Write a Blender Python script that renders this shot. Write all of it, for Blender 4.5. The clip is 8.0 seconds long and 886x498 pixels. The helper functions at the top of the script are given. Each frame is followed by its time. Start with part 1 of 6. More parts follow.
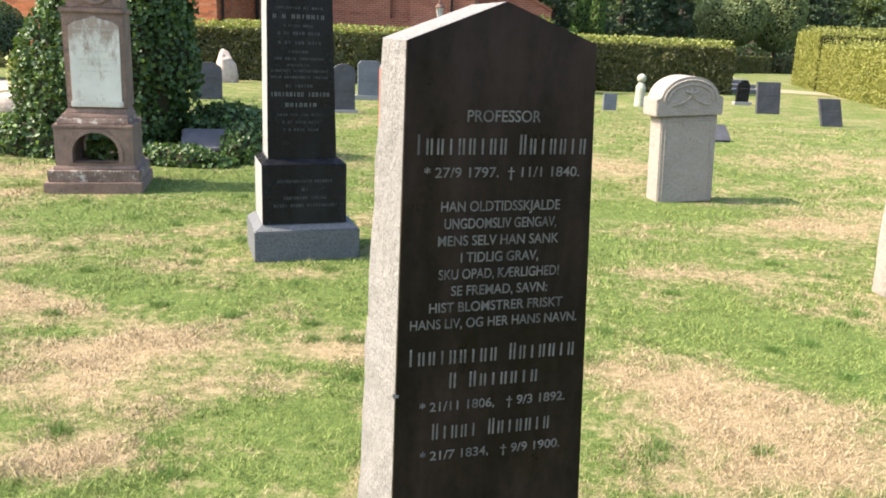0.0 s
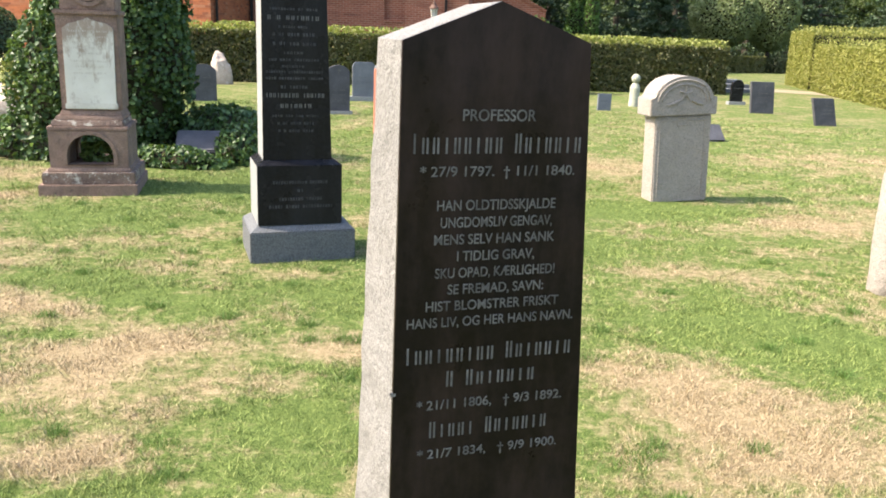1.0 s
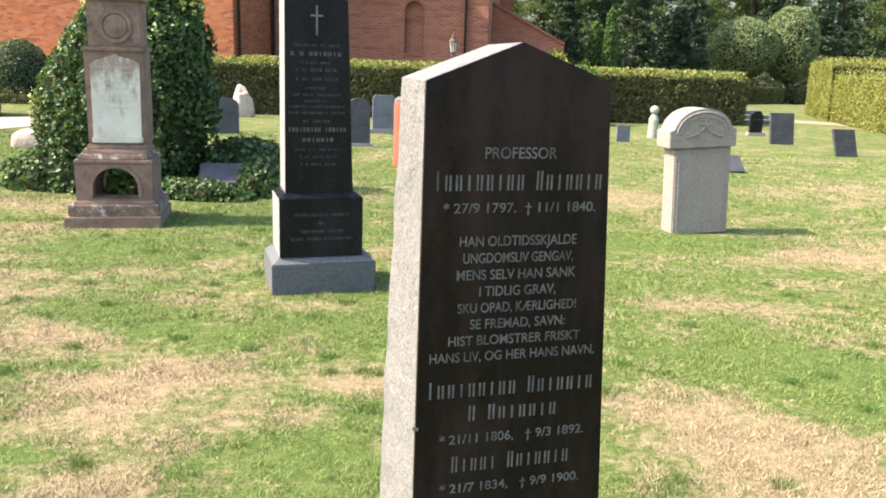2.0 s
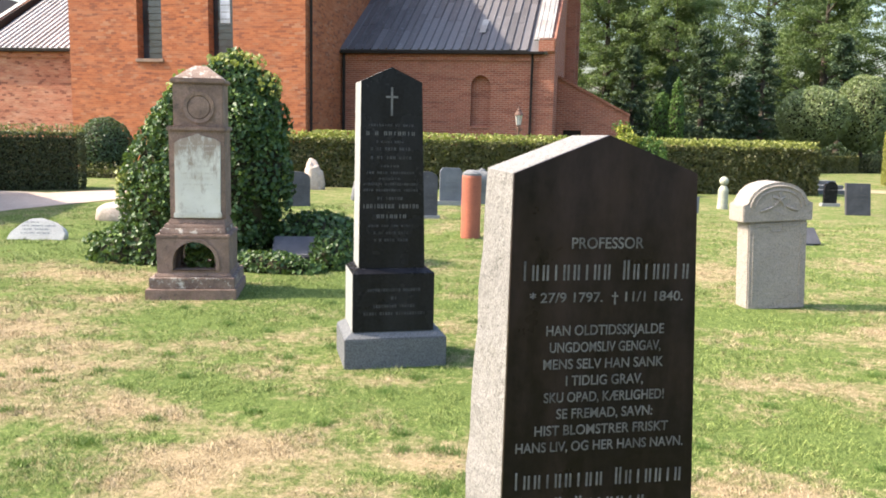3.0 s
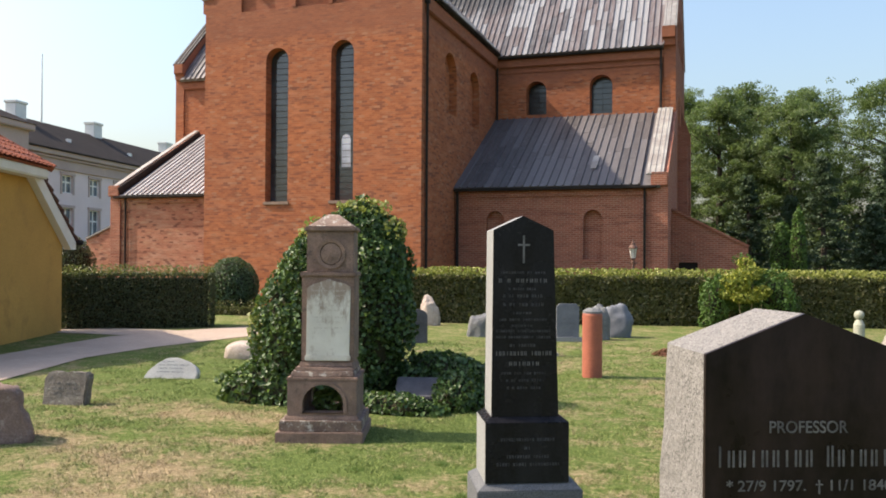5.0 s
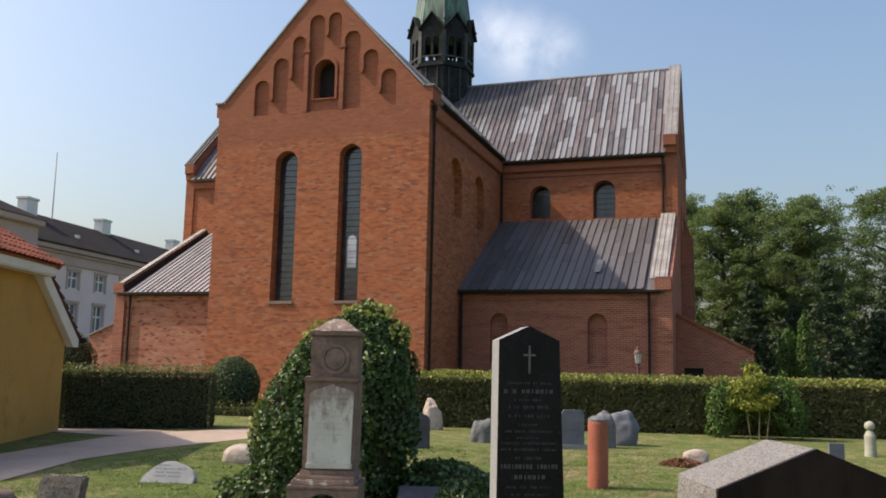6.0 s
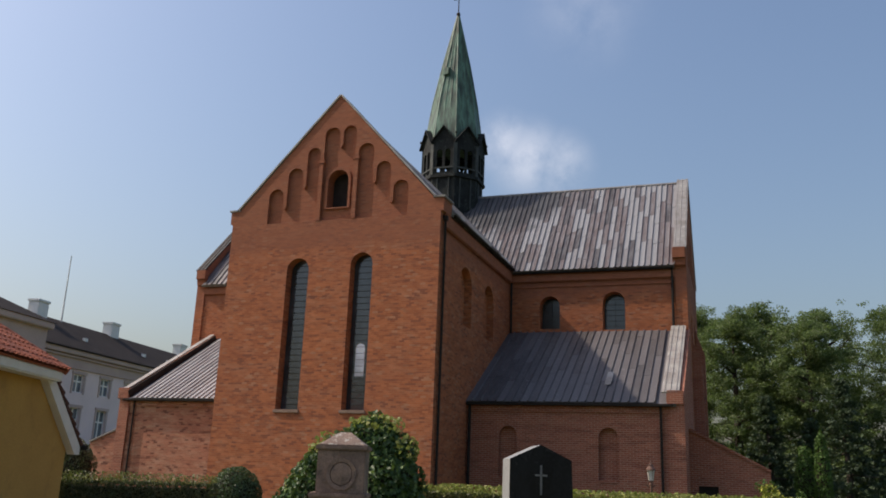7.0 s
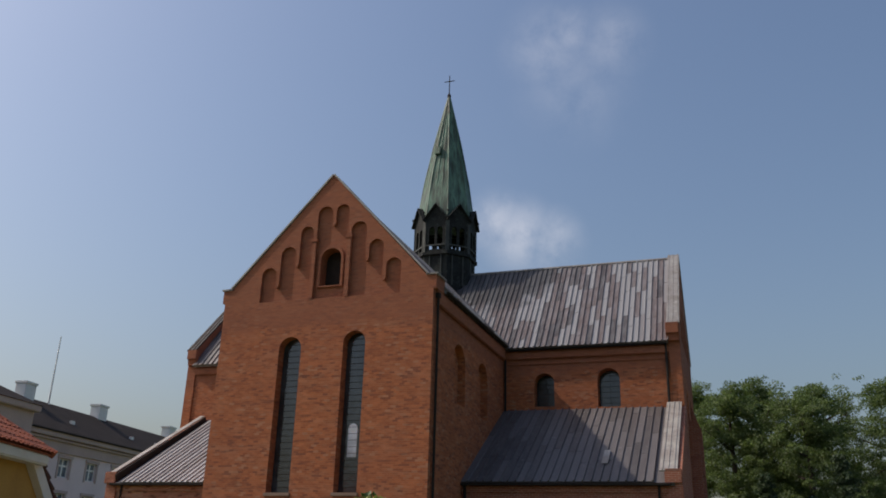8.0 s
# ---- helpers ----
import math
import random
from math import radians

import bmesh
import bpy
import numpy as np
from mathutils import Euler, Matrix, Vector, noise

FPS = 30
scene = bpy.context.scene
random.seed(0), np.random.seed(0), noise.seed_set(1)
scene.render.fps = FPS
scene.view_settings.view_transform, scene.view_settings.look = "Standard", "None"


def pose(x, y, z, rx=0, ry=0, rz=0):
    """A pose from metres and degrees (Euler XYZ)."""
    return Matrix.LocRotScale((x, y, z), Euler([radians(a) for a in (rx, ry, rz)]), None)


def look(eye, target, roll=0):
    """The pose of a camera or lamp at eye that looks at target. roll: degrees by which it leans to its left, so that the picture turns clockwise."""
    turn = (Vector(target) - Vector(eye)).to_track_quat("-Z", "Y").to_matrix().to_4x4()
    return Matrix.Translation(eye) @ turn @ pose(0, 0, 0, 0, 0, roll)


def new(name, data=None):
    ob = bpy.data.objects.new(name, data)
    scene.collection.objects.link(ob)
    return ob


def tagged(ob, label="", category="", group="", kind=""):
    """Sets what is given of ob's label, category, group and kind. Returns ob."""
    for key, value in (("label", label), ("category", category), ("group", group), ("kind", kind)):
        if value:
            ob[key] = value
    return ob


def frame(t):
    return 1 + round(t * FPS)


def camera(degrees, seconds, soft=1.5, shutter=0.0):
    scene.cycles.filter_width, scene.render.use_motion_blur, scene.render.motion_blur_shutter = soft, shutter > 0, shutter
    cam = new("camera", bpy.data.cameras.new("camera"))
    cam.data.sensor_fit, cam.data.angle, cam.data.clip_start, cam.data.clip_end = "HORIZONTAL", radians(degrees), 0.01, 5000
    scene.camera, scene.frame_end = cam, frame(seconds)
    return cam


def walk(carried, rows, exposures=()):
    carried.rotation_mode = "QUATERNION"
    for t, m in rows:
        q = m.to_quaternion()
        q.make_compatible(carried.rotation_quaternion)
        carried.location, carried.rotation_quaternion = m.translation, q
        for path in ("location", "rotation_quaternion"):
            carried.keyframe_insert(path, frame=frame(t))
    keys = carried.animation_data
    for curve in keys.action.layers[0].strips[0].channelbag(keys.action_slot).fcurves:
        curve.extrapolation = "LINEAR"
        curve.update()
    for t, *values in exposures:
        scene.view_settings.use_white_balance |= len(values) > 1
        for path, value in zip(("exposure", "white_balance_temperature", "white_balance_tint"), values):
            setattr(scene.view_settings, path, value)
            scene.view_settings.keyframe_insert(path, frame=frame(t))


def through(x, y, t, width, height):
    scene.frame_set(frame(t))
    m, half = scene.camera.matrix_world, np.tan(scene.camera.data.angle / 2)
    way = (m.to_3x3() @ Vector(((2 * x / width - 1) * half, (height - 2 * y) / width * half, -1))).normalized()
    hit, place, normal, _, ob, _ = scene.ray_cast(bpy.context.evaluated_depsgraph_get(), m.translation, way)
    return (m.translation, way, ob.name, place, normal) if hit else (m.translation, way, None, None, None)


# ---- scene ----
cam = camera(56.2, 8.0, 1.8)
PATH = [
    (0, (-0.05, 0.389, 1.69), (-0.224, 2.312, 1.166), 2.4),
    (0.5, (-0.051, 0.384, 1.691), (-0.222, 2.307, 1.165), 2.3),
    (1, (-0.051, 0.38, 1.687), (-0.214, 2.304, 1.166), 2.2),
    (2.5, (-0.075, 0.342, 1.726), (-0.354, 2.286, 1.345), 1.6),
    (3, (-0.11, 0.332, 1.753), (-0.483, 2.275, 1.461), 1.3),
    (3.5, (-0.16, 0.328, 1.777), (-0.643, 2.258, 1.566), 1.1),
    (4, (-0.212, 0.323, 1.805), (-0.8, 2.229, 1.662), 0.9),
    (5.5, (-0.287, 0.282, 1.891), (-0.924, 2.174, 2.018), 0.8),
    (6, (-0.285, 0.259, 1.923), (-0.925, 2.136, 2.182), 1.2),
    (6.5, (-0.292, 0.23, 1.946), (-0.949, 2.078, 2.34), 1.9),
    (7, (-0.298, 0.235, 1.967), (-0.949, 2.055, 2.48), 2.2),
    (7.5, (-0.292, 0.232, 1.973), (-0.923, 2.03, 2.581), 1.9),
    (8, (-0.294, 0.2, 1.95), (-0.915, 1.971, 2.641), 1.6),
]
EXPOSURES = [(0.0, 1.60, 6700, 11), (1.2, 1.60, 6700, 11), (2.5, 1.66, 6700, 11), (3.5, 1.56, 6750, 12), (4.2, 1.30, 6900, 12), (5.5, 0.66, 6950, 14),
             (6.5, 0.16, 6800, 15), (7.25, -0.10, 6700, 15), (8.0, -0.34, 6650, 15)]
walk(cam, [(t, look(eye, target, roll)) for t, eye, target, roll in PATH], EXPOSURES)

# ---------------------------------------------------------------- light
SUN_TO = Vector((0.94, 0.215, -1.0)).normalized()
sun_data = bpy.data.lights.new("sun", "SUN")
sun_data.energy, sun_data.angle, sun_data.color = 3.6, radians(0.55), (1.0, 0.90, 0.74)
sun = new("sun", sun_data)
sun.rotation_mode = "QUATERNION"
sun.rotation_quaternion = SUN_TO.to_track_quat("-Z", "Y")
world = bpy.data.worlds.new("sky")
scene.world = world
world.use_nodes = True
wn = world.node_tree
wn.nodes.clear()
sky = wn.nodes.new("ShaderNodeTexSky")
sky.sky_type, sky.sun_disc = "NISHITA", False
sky.sun_elevation = math.asin(-SUN_TO.z)
sky.sun_rotation = math.atan2(-SUN_TO.x, -SUN_TO.y)
sky.air_density, sky.dust_density, sky.ozone_density = 1.5, 4.4, 5.2
wbg = wn.nodes.new("ShaderNodeBackground")
wout = wn.nodes.new("ShaderNodeOutputWorld")
wbg.inputs["Strength"].default_value = 0.15
# thin summer clouds round two directions of the sky
wco = wn.nodes.new("ShaderNodeTexCoord")
wno = wn.nodes.new("ShaderNodeTexNoise")
wno.inputs["Scale"].default_value, wno.inputs["Detail"].default_value, wno.inputs["Roughness"].default_value = 16.0, 7.0, 0.62
wn.links.new(wco.outputs["Generated"], wno.inputs["Vector"])
CLOUDS = (((-0.245, 0.89, 0.376), 0.034, 0.42), ((-0.22, 0.901, 0.360), 0.04, 0.46), ((-0.185, 0.912, 0.352), 0.036, 0.38),
          ((-0.165, 0.815, 0.555), 0.045, 0.22), ((-0.14, 0.81, 0.57), 0.03, 0.25), ((-0.094, 0.825, 0.557), 0.04, 0.2), ((-0.14, 0.845, 0.514), 0.06, 0.12))
cloud = None
for way, wide, power in CLOUDS:
    d = wn.nodes.new("ShaderNodeVectorMath")
    d.operation = "DISTANCE"
    d.inputs[1].default_value = Vector(way).normalized()
    wn.links.new(wco.outputs["Generated"], d.inputs[0])
    r = wn.nodes.new("ShaderNodeMapRange")
    r.interpolation_type = "SMOOTHSTEP"
    r.inputs["From Min"].default_value, r.inputs["From Max"].default_value = wide * 1.5, 0.0
    r.inputs["To Max"].default_value = power
    wn.links.new(d.outputs["Value"], r.inputs["Value"])
    if cloud is None:
        cloud = r.outputs[0]
    else:
        m = wn.nodes.new("ShaderNodeMath")
        m.operation = "MAXIMUM"
        wn.links.new(cloud, m.inputs[0])
        wn.links.new(r.outputs[0], m.inputs[1])
        cloud = m.outputs[0]
wr = wn.nodes.new("ShaderNodeMapRange")
wr.inputs["From Min"].default_value, wr.inputs["From Max"].default_value = 0.3, 0.62
wn.links.new(wno.outputs["Fac"], wr.inputs["Value"])
wm = wn.nodes.new("ShaderNodeMath")
wm.operation = "MULTIPLY"
wn.links.new(cloud, wm.inputs[0])
wn.links.new(wr.outputs[0], wm.inputs[1])
wx = wn.nodes.new("ShaderNodeMix")
wx.data_type = "RGBA"
wx.inputs["B"].default_value = (6.5, 6.8, 7.3, 1)
wn.links.new(wm.outputs[0], wx.inputs["Factor"])
wn.links.new(sky.outputs[0], wx.inputs["A"])
wn.links.new(wx.outputs["Result"], wbg.inputs["Color"])
wn.links.new(wbg.outputs[0], wout.inputs["Surface"])

# ---------------------------------------------------------------- materials
from mathutils.geometry import tessellate_polygon


class Mat:
    """A node material with a few short cuts."""

    def __init__(self, name, rough=0.8, metal=0.0, spec=0.4):
        self.m = bpy.data.materials.new(name)
        self.m.use_nodes = True
        self.t = self.m.node_tree
        self.b = self.t.nodes["Principled BSDF"]
        self.b.inputs["Roughness"].default_value = rough
        self.b.inputs["Metallic"].default_value = metal
        self.b.inputs["Specular IOR Level"].default_value = spec
        self.pos = self.t.nodes.new("ShaderNodeNewGeometry").outputs["Position"]
        self.obj = self.t.nodes.new("ShaderNodeTexCoord").outputs["Object"]

    def link(self, a, b):
        self.t.links.new(a, b)

    def noise(self, scale, detail=4.0, rough=0.55, vec=None, stretch=None):
        n = self.t.nodes.new("ShaderNodeTexNoise")
        n.inputs["Scale"].default_value, n.inputs["Detail"].default_value, n.inputs["Roughness"].default_value = scale, detail, rough
        v = vec if vec is not None else self.obj
        if stretch:
            k = self.t.nodes.new("ShaderNodeVectorMath")
            k.operation = "MULTIPLY"
            k.inputs[1].default_value = stretch
            self.link(v, k.inputs[0])
            v = k.outputs[0]
        self.link(v, n.inputs["Vector"])
        return n.outputs["Fac"]

    def ramp(self, value, lo, hi, out_lo=0.0, out_hi=1.0):
        r = self.t.nodes.new("ShaderNodeMapRange")
        for k, v in (("From Min", lo), ("From Max", hi), ("To Min", out_lo), ("To Max", out_hi)):
            r.inputs[k].default_value = v
        self.link(value, r.inputs["Value"])
        return r.outputs[0]

    def mix(self, f, a, b, blend="MIX"):
        x = self.t.nodes.new("ShaderNodeMix")
        x.data_type, x.blend_type = "RGBA", blend
        for key, v in (("Factor", f), ("A", a), ("B", b)):
            if isinstance(v, (int, float)):
                x.inputs[key].default_value = v
            elif isinstance(v, tuple):
                x.inputs[key].default_value = (*v[:3], 1)
            else:
                self.link(v, x.inputs[key])
        return x.outputs["Result"]

    def math(self, op, a, b):
        n = self.t.nodes.new("ShaderNodeMath")
        n.operation = op
        for i, v in ((0, a), (1, b)):
            if isinstance(v, (int, float)):
                n.inputs[i].default_value = v
            else:
                self.link(v, n.inputs[i])
        return n.outputs[0]

    def random(self):
        return self.t.nodes.new("ShaderNodeObjectInfo").outputs["Random"]

    def island(self):
        return self.t.nodes.new("ShaderNodeNewGeometry").outputs["Random Per Island"]

    def color(self, c):
        if isinstance(c, tuple):
            self.b.inputs["Base Color"].default_value = (*c, 1)
        else:
            self.link(c, self.b.inputs["Base Color"])
        return self

    def bump(self, h, strength=0.3, dist=0.01):
        n = self.t.nodes.new("ShaderNodeBump")
        n.inputs["Strength"].default_value, n.inputs["Distance"].default_value = strength, dist
        self.link(h, n.inputs["Height"])
        self.link(n.outputs[0], self.b.inputs["Normal"])
        return self


def mottled(name, a, b, scale=3.0, fine=60.0, rough=0.85, bump=0.4, dist=0.01, stain=None, world_space=False, spec=0.35, speck=0.25, at=(0.56, 0.70)):
    """A surface with broad patches of two colours, fine grain, and stains."""
    m = Mat(name, rough, spec=spec)
    v = m.pos if world_space else m.obj
    c = m.mix(m.ramp(m.noise(scale, 5, 0.6, v), 0.35, 0.65), a, b)
    g = m.noise(fine, 3, 0.7, v)
    c = m.mix(speck, c, m.mix(m.ramp(g, 0.35, 0.65), (0.15, 0.15, 0.15), (0.95, 0.95, 0.95)), "OVERLAY")
    if stain:
        c = m.mix(m.ramp(m.noise(scale * 2.7, 6, 0.7, v), *at), c, stain)
    m.color(c)
    m.bump(m.math("ADD", g, m.math("MULTIPLY", m.noise(scale * 4, 5, 0.6, v), 1.5)), bump, dist)
    return m.m


def brick_mat(name, c1, c2, mortar, pale=(0.46, 0.24, 0.15), dark=(0.10, 0.042, 0.034), length=0.27, row=0.1, patch=0.35, joint=0.011, vary=0.5, odd=0.5, rebuilt=False):
    """Coursed brick with odd burnt and pale bricks, bleached patches and soot; 'rebuilt' gives the duller work above the windows."""
    m = Mat(name, 0.9, spec=0.22)
    sep = m.t.nodes.new("ShaderNodeSeparateXYZ")
    m.link(m.pos, sep.inputs[0])
    along = m.math("ADD", sep.outputs[0], sep.outputs[1])
    high = m.math("ADD", sep.outputs[2], m.math("MULTIPLY", m.noise(0.7, 2, 0.5, m.pos), 0.12))
    com = m.t.nodes.new("ShaderNodeCombineXYZ")
    m.link(along, com.inputs[0])
    m.link(high, com.inputs[1])
    bt = m.t.nodes.new("ShaderNodeTexBrick")
    bt.inputs["Scale"].default_value, bt.inputs["Brick Width"].default_value, bt.inputs["Row Height"].default_value = 1.0, length, row
    bt.inputs["Mortar Size"].default_value, bt.inputs["Mortar Smooth"].default_value = joint, 0.3
    for k, c in (("Color1", c1), ("Color2", c2), ("Mortar", mortar)):
        bt.inputs[k].default_value = (*c, 1)
    m.link(com.outputs[0], bt.inputs["Vector"])
    # one random number for each brick of the bond
    course = m.math("FLOOR", m.math("DIVIDE", high, row), 0)
    cell = m.t.nodes.new("ShaderNodeCombineXYZ")
    m.link(m.math("FLOOR", m.math("ADD", m.math("DIVIDE", along, length), m.math("MULTIPLY", m.math("MODULO", m.math("ADD", course, 1.0), 2.0), 0.5)), 0), cell.inputs[0])
    m.link(course, cell.inputs[1])
    wn_ = m.t.nodes.new("ShaderNodeTexWhiteNoise")
    wn_.noise_dimensions = "2D"
    m.link(cell.outputs[0], wn_.inputs["Vector"])
    each = wn_.outputs["Value"]
    zone = m.noise(0.55, 4, 0.6, m.pos, (1.0, 1.0, 1.5))
    c = m.mix(vary, bt.outputs["Color"], m.mix(m.ramp(each, 0.1, 0.9), tuple(v * 0.72 for v in c2), tuple(v * 1.15 for v in c1)))
    c = m.mix(m.math("MULTIPLY", m.ramp(m.noise(1.0, 5, 0.65, m.pos, (0.9, 0.9, 3.2)), 0.48, 0.70), patch), c, pale)
    c = m.mix(m.math("MULTIPLY", m.ramp(m.math("ADD", each, m.math("MULTIPLY", zone, 0.45)), 1.08, 1.16), odd), c, dark)
    c = m.mix(m.math("MULTIPLY", m.ramp(m.math("SUBTRACT", each, m.math("MULTIPLY", zone, 0.4)), -0.11, -0.17), odd * 0.6), c, (0.55, 0.32, 0.20))
    c = m.mix(m.math("MULTIPLY", m.ramp(m.noise(1.5, 5, 0.75, m.pos, (0.5, 0.5, 4.0)), 0.53, 0.67), 0.55), c, dark)
    c = m.mix(m.ramp(m.noise(0.25, 4, 0.6, m.pos), 0.35, 0.7, 0.0, 0.3), c, (0.25, 0.085, 0.055))
    if rebuilt:
        up = m.ramp(m.math("ADD", sep.outputs[2], m.math("MULTIPLY", m.noise(0.9, 3, 0.6, m.pos), 1.2)), 10.35, 10.75)
        c = m.mix(m.math("MULTIPLY", up, 0.62), c, m.mix(m.noise(3.0, 4, 0.7, m.pos, (1, 1, 3)), (0.175, 0.072, 0.05), (0.33, 0.125, 0.075)))
    m.color(c)
    m.bump(m.math("ADD", bt.outputs["Fac"], m.math("MULTIPLY", m.noise(18, 4, 0.6, m.pos), -1.2)), 0.6, -0.012)
    return m.m


BRICK = brick_mat("old_red_brick", (0.46, 0.150, 0.062), (0.34, 0.104, 0.045), (0.37, 0.18, 0.105), length=0.20, row=0.072, patch=0.34, joint=0.009, odd=0.6, vary=0.5, rebuilt=True)
BRICK_LOW = brick_mat("smaller_red_brick", (0.38, 0.125, 0.075), (0.27, 0.085, 0.052), (0.52, 0.38, 0.29), length=0.23, row=0.075, patch=0.12, joint=0.010, vary=0.35, odd=0.25)
BRICK_PATCHED = brick_mat("patched_brick", (0.43, 0.17, 0.105), (0.33, 0.125, 0.08), (0.46, 0.30, 0.21), pale=(0.56, 0.37, 0.27), length=0.20, row=0.072, patch=0.6, joint=0.009, odd=0.8, vary=0.45)


def lead_mat(name, light, mauve, dark, spread, dark_blot=None):
    m = Mat(name, 0.55, 0.0, 0.4)
    r = m.random()
    c = m.mix(m.ramp(r, 0.38, 0.5), light, mauve)
    c = m.mix(m.ramp(r, 0.80, 0.86), c, dark)
    c = m.mix(spread, mauve, c)
    c = m.mix(m.ramp(m.noise(2.2, 5, 0.65, m.pos, (3.0, 0.6, 0.6)), 0.42, 0.68, 0, 0.5), c, light)
    c = m.mix(m.ramp(m.noise(7, 5, 0.7, m.pos), 0.58, 0.75, 0, 0.25), c, (0.6, 0.6, 0.62))
    if dark_blot:
        # darker round one point near the turret, with an uneven edge
        d = m.t.nodes.new("ShaderNodeVectorMath")
        d.operation = "DISTANCE"
        d.inputs[1].default_value = dark_blot
        m.link(m.pos, d.inputs[0])
        blot = m.math("ADD", d.outputs["Value"], m.math("MULTIPLY", m.noise(1.3, 4, 0.7, m.pos), 2.6))
        c = m.mix(m.ramp(blot, 4.9, 3.9, 0.0, 0.85), c, (0.035, 0.036, 0.04))
    m.color(c)
    m.bump(m.noise(9, 4, 0.6, m.pos), 0.25, 0.02)
    return m.m


LEAD = lead_mat("weathered_lead", (0.265, 0.265, 0.28), (0.135, 0.106, 0.106), (0.07, 0.062, 0.066), 1.0, (-11.3, 41.7, 16.1))
LEAD_LOW = lead_mat("dull_lead", (0.145, 0.135, 0.14), (0.09, 0.08, 0.08), (0.06, 0.056, 0.058), 0.6)
LEAD_LEFT = lead_mat("silvery_lead", (0.36, 0.355, 0.365), (0.26, 0.245, 0.245), (0.2, 0.19, 0.19), 0.7)
COPING = mottled("lead_coping", (0.27, 0.26, 0.255), (0.18, 0.16, 0.15), 1.2, 30, 0.6, 0.3, stain=(0.40, 0.39, 0.37), world_space=True)
COPING_LIGHT = mottled("pale_lead_coping", (0.36, 0.34, 0.32), (0.25, 0.225, 0.205), 1.4, 30, 0.65, 0.3, stain=(0.17, 0.15, 0.14), world_space=True)
GUTTER = mottled("dark_gutter_metal", (0.022, 0.018, 0.017), (0.035, 0.028, 0.025), 3, 40, 0.8, 0.1, world_space=True, spec=0.15)
SILL = mottled("sill_stone", (0.30, 0.20, 0.15), (0.22, 0.15, 0.115), 4, 40, world_space=True)


def copper_mat():
    m = Mat("verdigris_copper", 0.6, 0.0, 0.4)
    v = (2.0, 2.0, 0.25)
    c = m.mix(m.ramp(m.noise(1.6, 5, 0.6, m.pos, v), 0.36, 0.62), (0.13, 0.25, 0.19), (0.05, 0.085, 0.066))
    c = m.mix(m.ramp(m.noise(3.0, 5, 0.7, m.pos, v), 0.50, 0.66), c, (0.035, 0.04, 0.035))
    m.color(c).bump(m.noise(6, 3, 0.5, m.pos), 0.2, 0.02)
    return m.m


COPPER = copper_mat()
# lighter copy of the turret metal: light on posts and strips is coloured in
TURRET_LIT = mottled("lit_grey_green_turret_trim", (0.06, 0.068, 0.066), (0.035, 0.04, 0.04), 2.5, 14, 0.7, 0.25, stain=(0.11, 0.13, 0.12), world_space=True, spec=0.3)
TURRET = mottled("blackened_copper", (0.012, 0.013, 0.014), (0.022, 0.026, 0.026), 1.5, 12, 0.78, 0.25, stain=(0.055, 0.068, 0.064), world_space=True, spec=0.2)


def glass_mat(name, c, rough):
    m = Mat(name, rough, 0.0, 0.9)
    m.color(m.mix(m.ramp(m.noise(1.1, 3, 0.6, m.pos), 0.4, 0.6), c, tuple(v * 1.8 for v in c)))
    m.bump(m.noise(5, 2, 0.5, m.pos), 0.25, 0.02)
    return m.m


LEADED = glass_mat("old_leaded_glass", (0.024, 0.031, 0.036), 0.14)
PALE_GLASS = glass_mat("pale_glass", (0.55, 0.58, 0.62), 0.3)
WINDOW_GLASS = glass_mat("window_glass", (0.08, 0.10, 0.12), 0.12)


def lawn_colors(m):
    """Green to straw by place: broad drought, worn patches and fine mottling."""
    broad = m.noise(0.55, 5, 0.62, m.pos)
    mid = m.noise(2.6, 5, 0.65, m.pos)
    fine = m.noise(14, 4, 0.7, m.pos)
    dry = m.math("ADD", m.math("MULTIPLY", broad, 0.55), m.math("ADD", m.math("MULTIPLY", mid, 0.85), m.math("MULTIPLY", fine, 0.78)))
    for x, y, rx, ry, w in DRY + LUSH:
        d = m.t.nodes.new("ShaderNodeVectorMath")
        d.operation = "MULTIPLY_ADD"
        d.inputs[1].default_value, d.inputs[2].default_value = (1 / rx, 1 / ry, 0), (-x / rx, -y / ry, 0)
        m.link(m.pos, d.inputs[0])
        n = m.t.nodes.new("ShaderNodeVectorMath")
        n.operation = "LENGTH"
        m.link(d.outputs[0], n.inputs[0])
        dry = m.math("ADD", dry, m.ramp(n.outputs["Value"], 0.25, 1.25, w, 0.0))
    return m.ramp(dry, 1.03, 1.36), fine, mid


